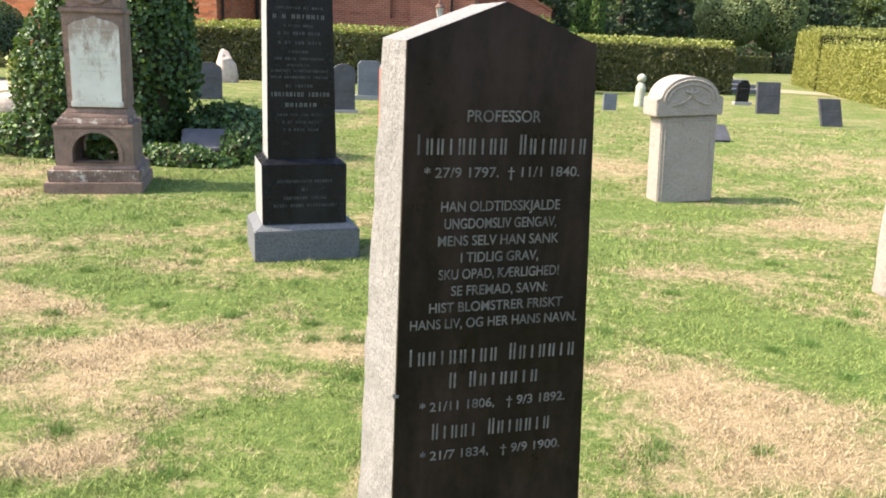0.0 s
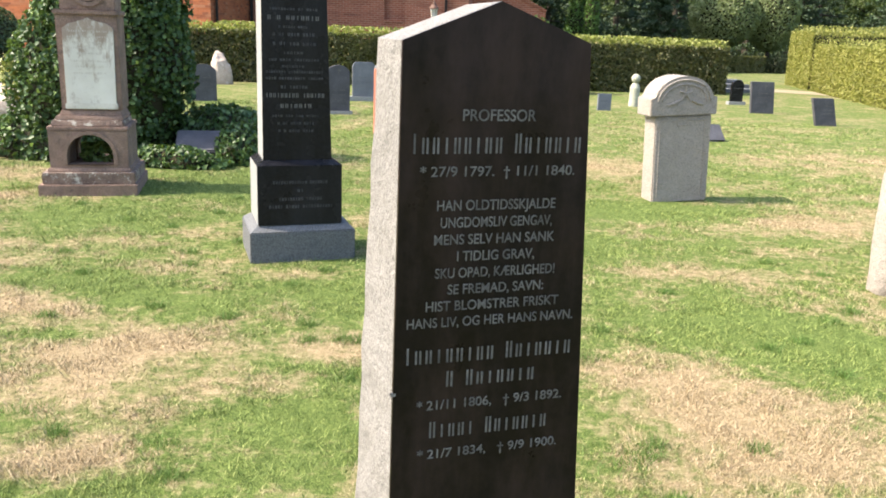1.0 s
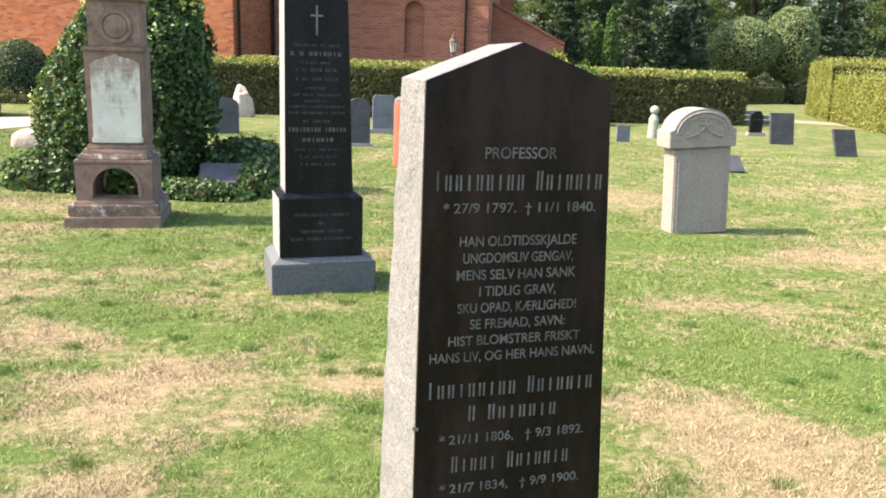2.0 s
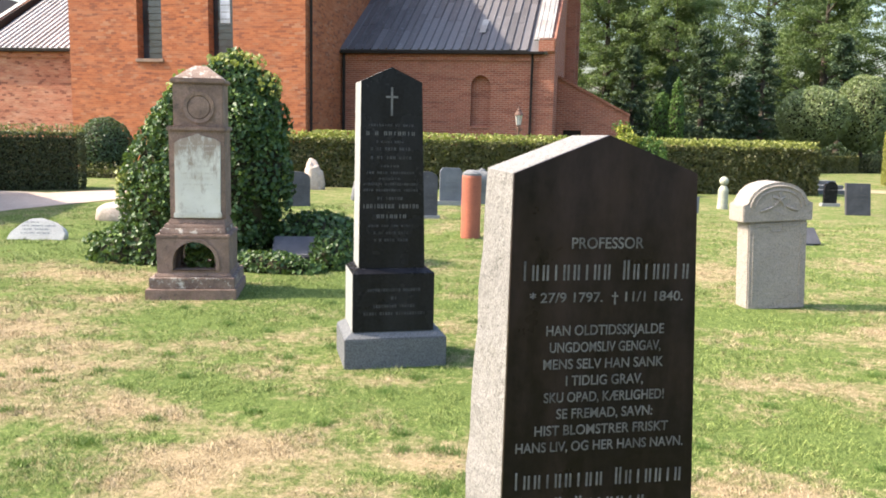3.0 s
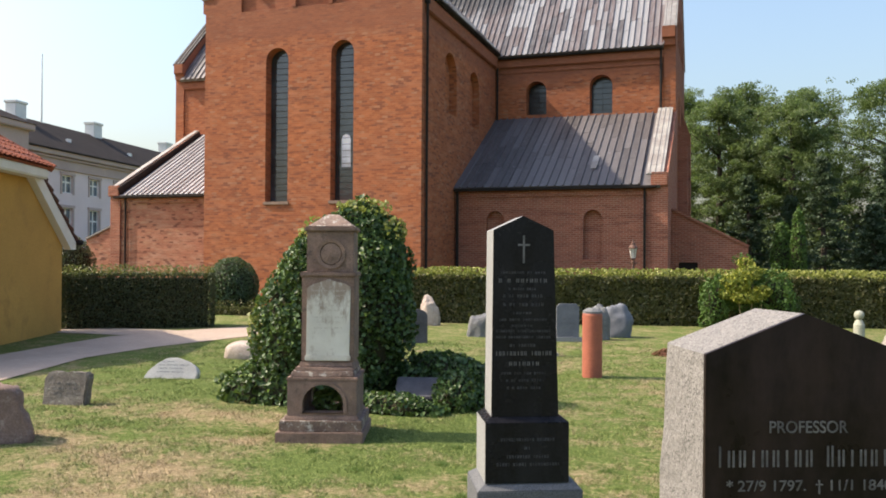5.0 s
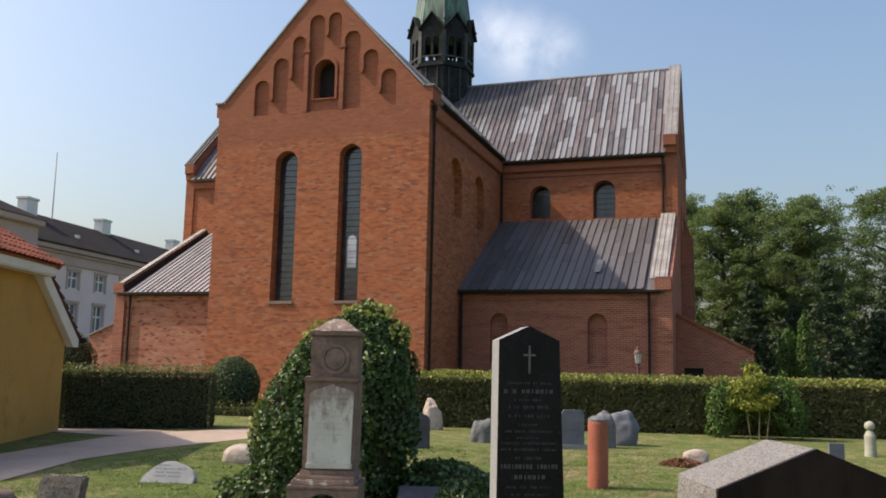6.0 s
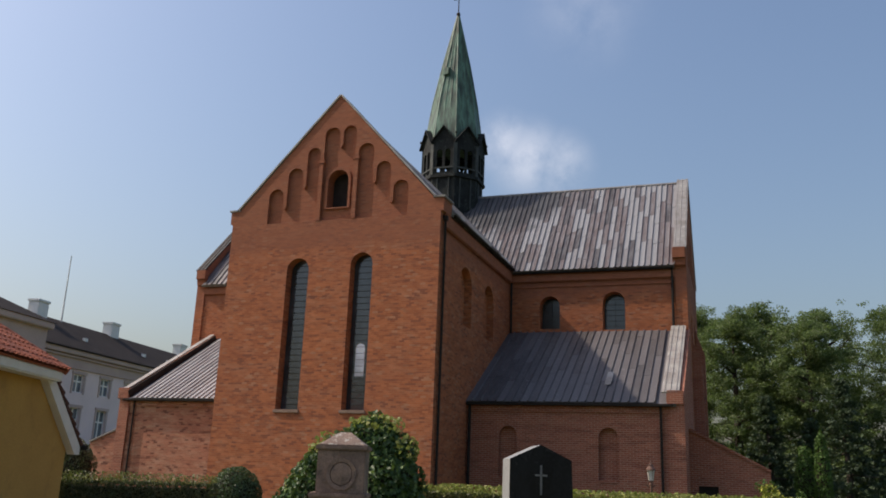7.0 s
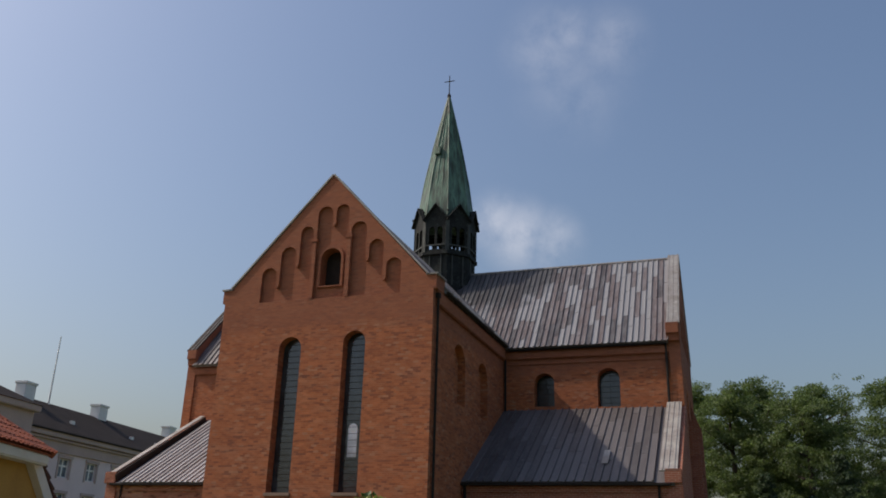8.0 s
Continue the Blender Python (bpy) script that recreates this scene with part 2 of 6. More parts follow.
DRY = [(-6.6, 7.05, 1.0, 0.6, 0.2), (-5.1, 6.35, 1.1, 0.7, 0.26), (-5.9, 8.6, 1.5, 0.5, 0.2), (-4.8, 5.15, 0.9, 0.6, 0.26), (-3.95, 5.4, 0.6, 0.7, 0.22), (-3.4, 4.75, 0.55, 0.35, 0.2), (-4.0, 4.3, 0.6, 0.4, 0.2), (-4.75, 7.6, 0.7, 0.4, 0.15),
       (-2.45, 5.75, 0.4, 0.25, 0.14), (-1.9, 4.3, 0.5, 0.3, 0.28), (-2.2, 4.0, 0.5, 0.3, 0.22), (-1.8, 3.65, 0.5, 0.28, 0.2), (-1.85, 3.15, 0.42, 0.2, 0.26), (-2.85, 4.75, 0.45, 0.4, 0.18), (-0.9, 4.5, 0.35, 0.25, 0.24), (-1.45, 5.65, 0.5, 0.2, 0.16),
       (-1.3, 3.95, 0.4, 0.2, 0.16), (0.75, 4.3, 0.45, 0.4, 0.26), (1.2, 4.1, 0.5, 0.45, 0.22), (0.9, 3.6, 0.5, 0.5, 0.26), (1.4, 3.6, 0.4, 0.35, 0.2), (1.3, 6.35, 0.9, 0.25, 0.2), (1.0, 11.2, 1.3, 0.7, 0.24), (2.6, 8.2, 1.0, 0.45, 0.22), (3.3, 8.9, 1.0, 0.5, 0.16), (4.5, 12.5, 2.5, 1.2, 0.12)]
LUSH = [(-3.45, 7.0, 0.9, 0.6, -0.24), (-3.0, 8.4, 1.3, 0.6, -0.2), (-6.1, 7.4, 0.5, 0.2, -0.16), (-2.7, 5.4, 0.5, 0.5, -0.2), (-7.2, 10.1, 1.2, 0.7, -0.16), (-8.7, 11.3, 1.5, 0.9, -0.18), (-2.2, 5.0, 0.55, 0.3, -0.2), (-1.15, 5.35, 0.5, 0.4, -0.26), (-2.5, 4.35, 0.25, 0.12, -0.16),
        (-0.85, 3.55, 0.35, 0.3, -0.2), (1.35, 5.2, 0.9, 0.45, -0.26), (1.9, 4.85, 0.5, 0.35, -0.22), (1.5, 8.5, 0.9, 0.5, -0.22), (1.0, 8.4, 0.5, 0.5, -0.12), (0.65, 6.9, 0.3, 0.6, -0.14), (-7.0, 12.5, 4.0, 1.6, -0.1), (-2.5, 9.3, 1.5, 0.6, -0.1)]


def ground_mat():
    m = Mat("dry_lawn_ground", 0.95, spec=0.1)
    dry, fine, mid = lawn_colors(m)
    grain = m.math("ADD", m.math("MULTIPLY", fine, 0.5), m.math("MULTIPLY", m.noise(48, 3, 0.75, m.pos), 0.5))
    green = m.mix(m.ramp(grain, 0.36, 0.64), (0.055, 0.088, 0.021), (0.155, 0.198, 0.056))
    straw = m.mix(m.ramp(grain, 0.36, 0.64), (0.21, 0.155, 0.085), (0.39, 0.305, 0.185))
    m.color(m.mix(dry, green, straw))
    m.bump(m.math("ADD", m.noise(90, 3, 0.8, m.pos), fine), 0.8, 0.02)
    return m.m


def blade_mat():
    m = Mat("grass_blade", 0.6, spec=0.2)
    dry, fine, mid = lawn_colors(m)
    isl = m.island()
    green = m.mix(isl, (0.055, 0.098, 0.02), (0.29, 0.345, 0.104))
    straw = m.mix(isl, (0.18, 0.13, 0.068), (0.50, 0.40, 0.255))
    m.color(m.mix(m.ramp(m.math("ADD", dry, m.math("MULTIPLY", isl, 0.5)), 0.45, 0.95), green, straw))
    return m.m


def leaf_mat(name, a, b, c, gloss=0.45, through=0.25):
    m = Mat(name, gloss, spec=0.4)
    i = m.island()
    col = m.mix(m.ramp(i, 0.0, 0.75), a, b)
    col = m.mix(m.ramp(i, 0.8, 1.0), col, c)
    col = m.mix(m.ramp(m.noise(0.8, 3, 0.6, m.pos), 0.4, 0.65, 0, 0.4), col, b)
    m.color(col)
    tr = m.t.nodes.new("ShaderNodeBsdfTranslucent")
    m.link(m.mix(0.5, col, (0.2, 0.3, 0.045)), tr.inputs["Color"])
    ad = m.t.nodes.new("ShaderNodeMixShader")
    ad.inputs[0].default_value = through
    m.link(m.b.outputs[0], ad.inputs[1])
    m.link(tr.outputs[0], ad.inputs[2])
    m.link(ad.outputs[0], m.t.nodes["Material Output"].inputs["Surface"])
    return m.m


GROUND, BLADE = ground_mat(), blade_mat()
TUFT = leaf_mat("fresh_tuft_blade", (0.05, 0.105, 0.02), (0.10, 0.185, 0.036), (0.22, 0.28, 0.09), 0.6, 0.2)
IVY = leaf_mat("ivy_leaf", (0.022, 0.052, 0.016), (0.056, 0.112, 0.032), (0.13, 0.20, 0.066), 0.46, 0.2)
IVY_YOUNG = leaf_mat("young_ivy_leaf", (0.075, 0.13, 0.03), (0.17, 0.25, 0.07), (0.28, 0.35, 0.12), 0.36, 0.3)
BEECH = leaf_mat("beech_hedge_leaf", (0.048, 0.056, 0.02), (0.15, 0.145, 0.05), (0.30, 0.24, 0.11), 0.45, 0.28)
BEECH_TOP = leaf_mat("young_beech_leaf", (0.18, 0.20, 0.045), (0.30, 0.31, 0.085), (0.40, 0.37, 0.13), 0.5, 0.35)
# brighter beech leaf: the sun on these hedges is put into the colour
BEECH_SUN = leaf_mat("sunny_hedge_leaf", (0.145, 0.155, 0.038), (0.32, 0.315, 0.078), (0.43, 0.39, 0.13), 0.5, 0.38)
YEW = leaf_mat("dark_clipped_leaf", (0.04, 0.052, 0.022), (0.07, 0.085, 0.034), (0.14, 0.12, 0.06), 0.55, 0.15)
YEW_BUSH = leaf_mat("clipped_evergreen_leaf", (0.03, 0.06, 0.026), (0.065, 0.11, 0.05), (0.13, 0.18, 0.085), 0.45, 0.2)
YELLOW = leaf_mat("golden_leaf", (0.12, 0.17, 0.025), (0.32, 0.33, 0.05), (0.5, 0.46, 0.08), 0.5, 0.3)
OAK = leaf_mat("woodland_leaf", (0.06, 0.095, 0.04), (0.125, 0.18, 0.07), (0.22, 0.265, 0.115), 0.5, 0.45)
TOPIARY = leaf_mat("clipped_tree_leaf", (0.14, 0.18, 0.085), (0.23, 0.28, 0.13), (0.33, 0.36, 0.18), 0.5, 0.4)
FIR = leaf_mat("conifer_leaf", (0.024, 0.046, 0.024), (0.045, 0.078, 0.038), (0.08, 0.12, 0.055), 0.6, 0.15)
THUJA = leaf_mat("thuja_leaf", (0.04, 0.09, 0.015), (0.075, 0.15, 0.025), (0.12, 0.2, 0.04), 0.6, 0.15)
HEATHER = leaf_mat("dry_heather", (0.14, 0.06, 0.035), (0.24, 0.10, 0.06), (0.3, 0.2, 0.1), 0.7, 0.1)
# near-black filling behind the leaves: the inner shade is put into its colour
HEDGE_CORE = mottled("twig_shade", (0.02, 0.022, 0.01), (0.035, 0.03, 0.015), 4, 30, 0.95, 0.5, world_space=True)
PALE_BARK = mottled("pale_stem_bark", (0.16, 0.13, 0.07), (0.24, 0.2, 0.1), 6, 40, 0.9, 0.5, world_space=True)
BARK = mottled("bark", (0.05, 0.04, 0.03), (0.085, 0.07, 0.055), 2, 25, 0.95, 0.8, 0.03, world_space=True)


def granite(name, a, b, c, scale=160.0, rough=0.8, bump=0.5, dist=0.004):
    """Crystals of three tones over broad weathering."""
    m = Mat(name, rough, spec=0.4)
    v = m.t.nodes.new("ShaderNodeTexVoronoi")
    v.inputs["Scale"].default_value = scale
    m.link(m.obj, v.inputs["Vector"])
    sep = m.t.nodes.new("ShaderNodeSeparateColor")
    m.link(v.outputs["Color"], sep.inputs[0])
    col = m.mix(m.ramp(sep.outputs[0], 0.35, 0.6), a, b)
    col = m.mix(m.ramp(sep.outputs[1], 0.78, 0.84), col, c)
    col = m.mix(m.ramp(m.noise(2.5, 5, 0.6), 0.45, 0.75, 0, 0.35), col, c)
    m.color(col)
    m.bump(m.math("ADD", m.noise(70, 4, 0.7), m.math("MULTIPLY", m.noise(14, 4, 0.6), 2.0)), bump, dist)
    return m.m


GRANITE = granite("hewn_grey_granite", (0.245, 0.232, 0.222), (0.185, 0.176, 0.168), (0.09, 0.086, 0.083), 320, 0.85, 1.0, 0.006)
GRANITE_FINE = granite("honed_grey_granite", (0.30, 0.305, 0.30), (0.245, 0.25, 0.25), (0.17, 0.17, 0.175), 220, 0.6, 0.2, 0.002)
GRANITE_DARK = granite("base_grey_granite", (0.135, 0.14, 0.15), (0.10, 0.104, 0.112), (0.06, 0.064, 0.068), 190, 0.75, 0.6, 0.006)
GRANITE_WARM = granite("pale_warm_granite", (0.365, 0.32, 0.285), (0.30, 0.262, 0.232), (0.19, 0.168, 0.15), 200, 0.88, 1.0, 0.009)


def polished(name, a, b, streak, rough):
    m = Mat(name, rough, spec=0.17)
    c = m.mix(m.ramp(m.noise(40, 3, 0.7), 0.4, 0.65), a, b)
    c = m.mix(m.ramp(m.noise(3.2, 6, 0.65, None, (1.6, 1.6, 0.5)), 0.44, 0.75, 0, 0.75), c, streak)
    m.color(c)
    r = m.ramp(m.noise(5, 5, 0.6), 0.35, 0.7, rough * 0.8, rough * 1.6)
    m.link(r, m.b.inputs["Roughness"])
    m.bump(m.noise(55, 3, 0.6), 0.06, 0.002)
    return m.m


BLACK_FACE = polished("polished_brown_black_granite", (0.006, 0.004, 0.004), (0.011, 0.007, 0.0068), (0.052, 0.032, 0.030), 0.34)
BLACK_SHAFT = polished("polished_blue_black_granite", (0.008, 0.008, 0.010), (0.013, 0.013, 0.016), (0.022, 0.022, 0.027), 0.22)
LETTER = mottled("worn_grey_letter_paint", (0.155, 0.147, 0.142), (0.07, 0.066, 0.064), 14, 90, 0.8, 0.1)
LETTER_MID = mottled("greyed_letter", (0.10, 0.098, 0.10), (0.16, 0.155, 0.155), 12, 80, 0.75, 0.1)
LETTER_DIM = mottled("faded_letter", (0.04, 0.04, 0.045), (0.09, 0.09, 0.10), 12, 80, 0.7, 0.1)
SANDSTONE = mottled("brown_sandstone", (0.27, 0.18, 0.142), (0.175, 0.118, 0.094), 4, 70, 0.9, 0.8, 0.010, stain=(0.105, 0.08, 0.068))
SANDSTONE_LICHEN = mottled("lichened_sandstone", (0.25, 0.175, 0.14), (0.13, 0.09, 0.075), 5, 70, 0.9, 0.8, 0.01, stain=(0.46, 0.42, 0.37), at=(0.54, 0.62))
MARBLE = mottled("weathered_white_marble", (0.62, 0.595, 0.53), (0.50, 0.475, 0.415), 2.2, 60, 0.6, 0.2, 0.004, stain=(0.34, 0.27, 0.22), speck=0.1, at=(0.50, 0.66))
def tablet_mat():
    m = Mat("stained_white_marble", 0.6, spec=0.4)
    c = m.mix(m.ramp(m.noise(2.2, 5, 0.6), 0.35, 0.65), (0.66, 0.64, 0.58), (0.55, 0.525, 0.47))
    sep = m.t.nodes.new("ShaderNodeSeparateXYZ")
    m.link(m.obj, sep.inputs[0])
    runs = m.math("ADD", m.noise(7.0, 6, 0.7, None, (1.4, 1.4, 0.55)), m.ramp(sep.outputs[2], 1.15, 1.62, -0.10, 0.16))
    c = m.mix(m.ramp(runs, 0.47, 0.62, 0.0, 0.9), c, (0.27, 0.20, 0.155))
    c = m.mix(m.ramp(m.noise(26, 5, 0.7), 0.58, 0.72, 0, 0.5), c, (0.40, 0.34, 0.29))
    m.color(c).bump(m.noise(60, 4, 0.6), 0.2, 0.004)
    return m.m


TABLET = tablet_mat()
MARBLE_TEXT = mottled("faint_marble_letter", (0.42, 0.38, 0.33), (0.5, 0.46, 0.4), 20, 80, 0.8, 0.1)
SLATE = mottled("dark_slate_stone", (0.05, 0.05, 0.06), (0.08, 0.08, 0.093), 4, 60, 0.7, 0.3, stain=(0.12, 0.12, 0.13))
SLATE_BLUE = mottled("blue_grey_stone", (0.115, 0.125, 0.15), (0.16, 0.17, 0.195), 4, 60, 0.75, 0.3)
GREY_STONE = mottled("grey_field_stone", (0.12, 0.125, 0.135), (0.19, 0.19, 0.19), 3, 45, 0.9, 0.8, 0.02, stain=(0.29, 0.29, 0.275))
PALE_STONE = mottled("pale_field_stone", (0.46, 0.38, 0.33), (0.36, 0.29, 0.25), 3, 45, 0.9, 0.7, 0.015, stain=(0.55, 0.49, 0.44))
GREY_ROUGH = mottled("rough_grey_granite", (0.13, 0.112, 0.10), (0.22, 0.195, 0.17), 5, 55, 0.92, 0.9, 0.015, stain=(0.42, 0.42, 0.36))
LICHEN_STONE = mottled("lichened_pale_stone", (0.36, 0.37, 0.29), (0.28, 0.28, 0.23), 6, 60, 0.9, 0.4, stain=(0.44, 0.43, 0.36))
BROWN_STONE = mottled("brown_field_stone", (0.17, 0.115, 0.095), (0.24, 0.165, 0.14), 2.5, 45, 0.9, 0.8, 0.02, stain=(0.36, 0.29, 0.25))
WHITE_STONE = mottled("whitish_stone", (0.56, 0.54, 0.53), (0.46, 0.44, 0.44), 3, 60, 0.8, 0.3, stain=(0.5, 0.47, 0.45))
TERRACOTTA = mottled("red_brown_granite_column", (0.37, 0.115, 0.07), (0.29, 0.09, 0.058), 3, 70, 0.6, 0.2)
GRAVEL = mottled("pinkish_gravel_path", (0.42, 0.33, 0.27), (0.35, 0.275, 0.225), 0.8, 60, 0.95, 0.5, 0.01, world_space=True, stain=(0.46, 0.37, 0.30))
EARTH = mottled("worn_earth_path", (0.30, 0.245, 0.165), (0.23, 0.20, 0.12), 0.9, 50, 0.95, 0.5, 0.01, world_space=True, stain=(0.17, 0.17, 0.075))
OCHRE = mottled("ochre_limewash", (0.51, 0.285, 0.072), (0.43, 0.235, 0.06), 0.5, 25, 0.9, 0.25, 0.01, world_space=True, stain=(0.38, 0.205, 0.058), speck=0.1)
WHITE_PAINT = mottled("white_painted_board", (0.74, 0.70, 0.62), (0.66, 0.62, 0.55), 2, 40, 0.6, 0.1, world_space=True, speck=0.08)
PLASTER = mottled("pale_grey_plaster", (0.72, 0.60, 0.61), (0.65, 0.545, 0.555), 0.3, 10, 0.9, 0.1, world_space=True, speck=0.08)
PLASTER_TRIM = mottled("sand_plaster_trim", (0.46, 0.36, 0.335), (0.40, 0.31, 0.29), 0.4, 10, 0.9, 0.1, world_space=True, speck=0.08)
SLATE_ROOF = mottled("slate_roof", (0.020, 0.015, 0.014), (0.030, 0.023, 0.021), 0.6, 8, 0.85, 0.4, 0.02, world_space=True, spec=0.12)
FRAME_WHITE = mottled("white_window_paint", (0.75, 0.75, 0.74), (0.68, 0.68, 0.67), 2, 30, 0.5, 0.05, world_space=True, speck=0.05)
IRON = mottled("rusty_dark_iron", (0.09, 0.05, 0.04), (0.15, 0.075, 0.05), 5, 60, 0.6, 0.2)
LAMP_GLASS = glass_mat("lantern_glass", (0.46, 0.46, 0.44), 0.3)


def tile_mat():
    m = Mat("red_clay_pantile", 0.8, spec=0.3)
    c = m.mix(m.random(), (0.37, 0.10, 0.048), (0.23, 0.068, 0.04))
    m.color(m.mix(m.ramp(m.noise(12, 4, 0.6, m.pos), 0.5, 0.75, 0, 0.6), c, (0.16, 0.09, 0.07)))
    return m.m


TILE = tile_mat()
TILE_DARK = mottled("dark_edge_tile", (0.075, 0.035, 0.028), (0.12, 0.05, 0.036), 5, 40, 0.85, 0.3, world_space=True)

# ---------------------------------------------------------------- helpers for meshes
STUFF = ("foliage", "top_growth", "crown", "lettering", "inscription_line")


def part(name, bm, material, parent, label=""):
    """Links a bmesh, or a ready mesh, as one object under a thing or a part."""
    if isinstance(bm, bpy.types.Mesh):
        me = bm
    else:
        me = bpy.data.meshes.new(name)
        bm.to_mesh(me)
        bm.free()
    if material and not me.materials:
        me.materials.append(material)
    ob = new(name, me)
    if parent is not None:
        ob.parent = parent
    return tagged(ob, label, kind="stuff" if name in STUFF else "")


def thing(name, label, category, group="", m=None):
    ob = new(name)
    ob.empty_display_size = 0.2
    if m is not None:
        ob.matrix_basis = m
    return tagged(ob, label, category, group)


def mesh_of(name, verts, faces, smooth=False):
    me = bpy.data.meshes.new(name)
    me.from_pydata([tuple(v) for v in verts], [], [tuple(f) for f in faces])
    me.update()
    if smooth:
        me.shade_smooth()
    return me


def box(x0, x1, y0, y1, z0, z1, bevel=0.0, bm=None, top=0.0):
    """A box, with bevelled edges, whose top may be drawn in by 'top' on all sides."""
    own = bm is None
    b = bmesh.new()
    vs = [b.verts.new(p) for p in ((x0, y0, z0), (x1, y0, z0), (x1, y1, z0), (x0, y1, z0),
                                   (x0 + top, y0 + top, z1), (x1 - top, y0 + top, z1), (x1 - top, y1 - top, z1), (x0 + top, y1 - top, z1))]
    for f in ((3, 2, 1, 0), (4, 5, 6, 7), (0, 1, 5, 4), (1, 2, 6, 5), (2, 3, 7, 6), (3, 0, 4, 7)):
        b.faces.new([vs[i] for i in f])
    if bevel:
        bmesh.ops.bevel(b, geom=b.edges[:], offset=bevel, segments=2, affect="EDGES")
    if own:
        return b
    me = bpy.data.meshes.new("tmp")
    b.to_mesh(me)
    b.free()
    bm.from_mesh(me)
    bpy.data.meshes.remove(me)
    return bm


def tube(points, radii, sides=8, bm=None, cap=True):
    """A tapered tube along points."""
    bm = bm or bmesh.new()
    rings = []
    for i, p in enumerate(points):
        p = Vector(p)
        d = (Vector(points[min(i + 1, len(points) - 1)]) - Vector(points[max(i - 1, 0)])).normalized()
        a = d.orthogonal().normalized()
        b = d.cross(a)
        rings.append([bm.verts.new(p + radii[i] * (math.cos(k * math.tau / sides) * a + math.sin(k * math.tau / sides) * b)) for k in range(sides)])
    for r, s in zip(rings, rings[1:]):
        for k in range(sides):
            bm.faces.new((r[k], r[(k + 1) % sides], s[(k + 1) % sides], s[k]))
    if cap:
        bm.faces.new(rings[0][::-1])
        bm.faces.new(rings[-1])
    return bm


def lathe(profile, sides=24, bm=None, squash=1.0):
    """A turned body from (radius, height) pairs."""
    bm = bm or bmesh.new()
    rings = [[bm.verts.new((r * math.cos(k * math.tau / sides), squash * r * math.sin(k * math.tau / sides), z)) for k in range(sides)] for r, z in profile]
    for r, s in zip(rings, rings[1:]):
        for k in range(sides):
            bm.faces.new((r[k], r[(k + 1) % sides], s[(k + 1) % sides], s[k]))
    bm.faces.new(rings[0][::-1])
    bm.faces.new(rings[-1])
    return bm


def prism(outline, d0, d1, bevel=0.0, back=None):
    """An outline of (u, z) pairs, drawn through from depth d0 to d1; 'back' may be another outline for the far end."""
    b = bmesh.new()
    back = back or outline
    f = [b.verts.new((u, d0, z)) for u, z in outline]
    g = [b.verts.new((u, d1, z)) for u, z in back]
    b.faces.new(f)
    b.faces.new(g[::-1])
    n = len(f)
    for i in range(n):
        b.faces.new((f[i], g[i], g[(i + 1) % n], f[(i + 1) % n]))
    if bevel:
        bmesh.ops.bevel(b, geom=b.edges[:], offset=bevel, segments=2, affect="EDGES")
    bmesh.ops.recalc_face_normals(b, faces=b.faces[:])
    return b


def arch(u0, u1, z0, z1, steps=10, rise=None):
    """The outline of a round-headed opening, from its foot up and round."""
    r = (u1 - u0) / 2
    rise = r if rise is None else rise
    c = (u0 + u1) / 2
    return [(u0, z0), (u1, z0)] + [(c + r * math.cos(math.pi * k / steps), z1 - rise + rise * math.sin(math.pi * k / steps)) for k in range(steps + 1)]


def wall_mesh(name, outline, openings, thick, to3):
    """A thick wall with openings: (loop, depth), depth None for one that goes through. Niches get a back."""
    verts, faces = [], []

    def sheet(loops, d):
        base = len(verts)
        flat = [p for l in loops for p in l]
        verts.extend(to3(u, z, d) for u, z in flat)
        for tri in tessellate_polygon([[Vector((u, z, 0)) for u, z in l] for l in loops]):
            faces.append([base + i for i in tri])

    def strip(loop, d0, d1):
        base, n = len(verts), len(loop)
        verts.extend(to3(u, z, d0) for u, z in loop)
        verts.extend(to3(u, z, d1) for u, z in loop)
        for i in range(n):
            j = (i + 1) % n
            faces.append((base + i, base + j, base + n + j, base + n + i))

    sheet([outline] + [o[0] for o in openings], 0)
    sheet([outline] + [o[0] for o in openings if o[1] is None], thick)
    strip(outline, 0, thick)
    for l, d, *inner in openings:
        strip(l, 0, thick if d is None else d)
        if d is not None:
            sheet([l] + [q for q, _ in inner], d)
            for q, e in inner:
                strip(q, d, e)
                sheet([q], e)
    return mesh_of(name, verts, faces)


def scatter(name, pts, nrm, size, rng, spread=0.8, ratio=0.75, fold=0.25):
    """Many small leaves, each two triangles folded along the middle, as one mesh."""
    n = len(pts)
    nrm = nrm + rng.normal(0, spread, (n, 3))
    nrm /= np.linalg.norm(nrm, axis=1)[:, None] + 1e-9
    t = np.cross(nrm, rng.normal(0, 1, (n, 3)))
    t /= np.linalg.norm(t, axis=1)[:, None] + 1e-9
    b = np.cross(nrm, t)
    s = (size * rng.uniform(0.6, 1.3, n))[:, None]
    v = np.stack([pts - t * s * 0.5, pts + b * s * 0.5 * ratio + nrm * s * fold, pts + t * s * 0.5, pts - b * s * 0.5 * ratio + nrm * s * fold], 1).reshape(-1, 3)
    k = np.arange(n)[:, None] * 4
    f = np.concatenate([k + np.array([[0, 1, 2]]), k + np.array([[0, 2, 3]])], 1).reshape(-1)
    return raw_mesh(name, v, f)


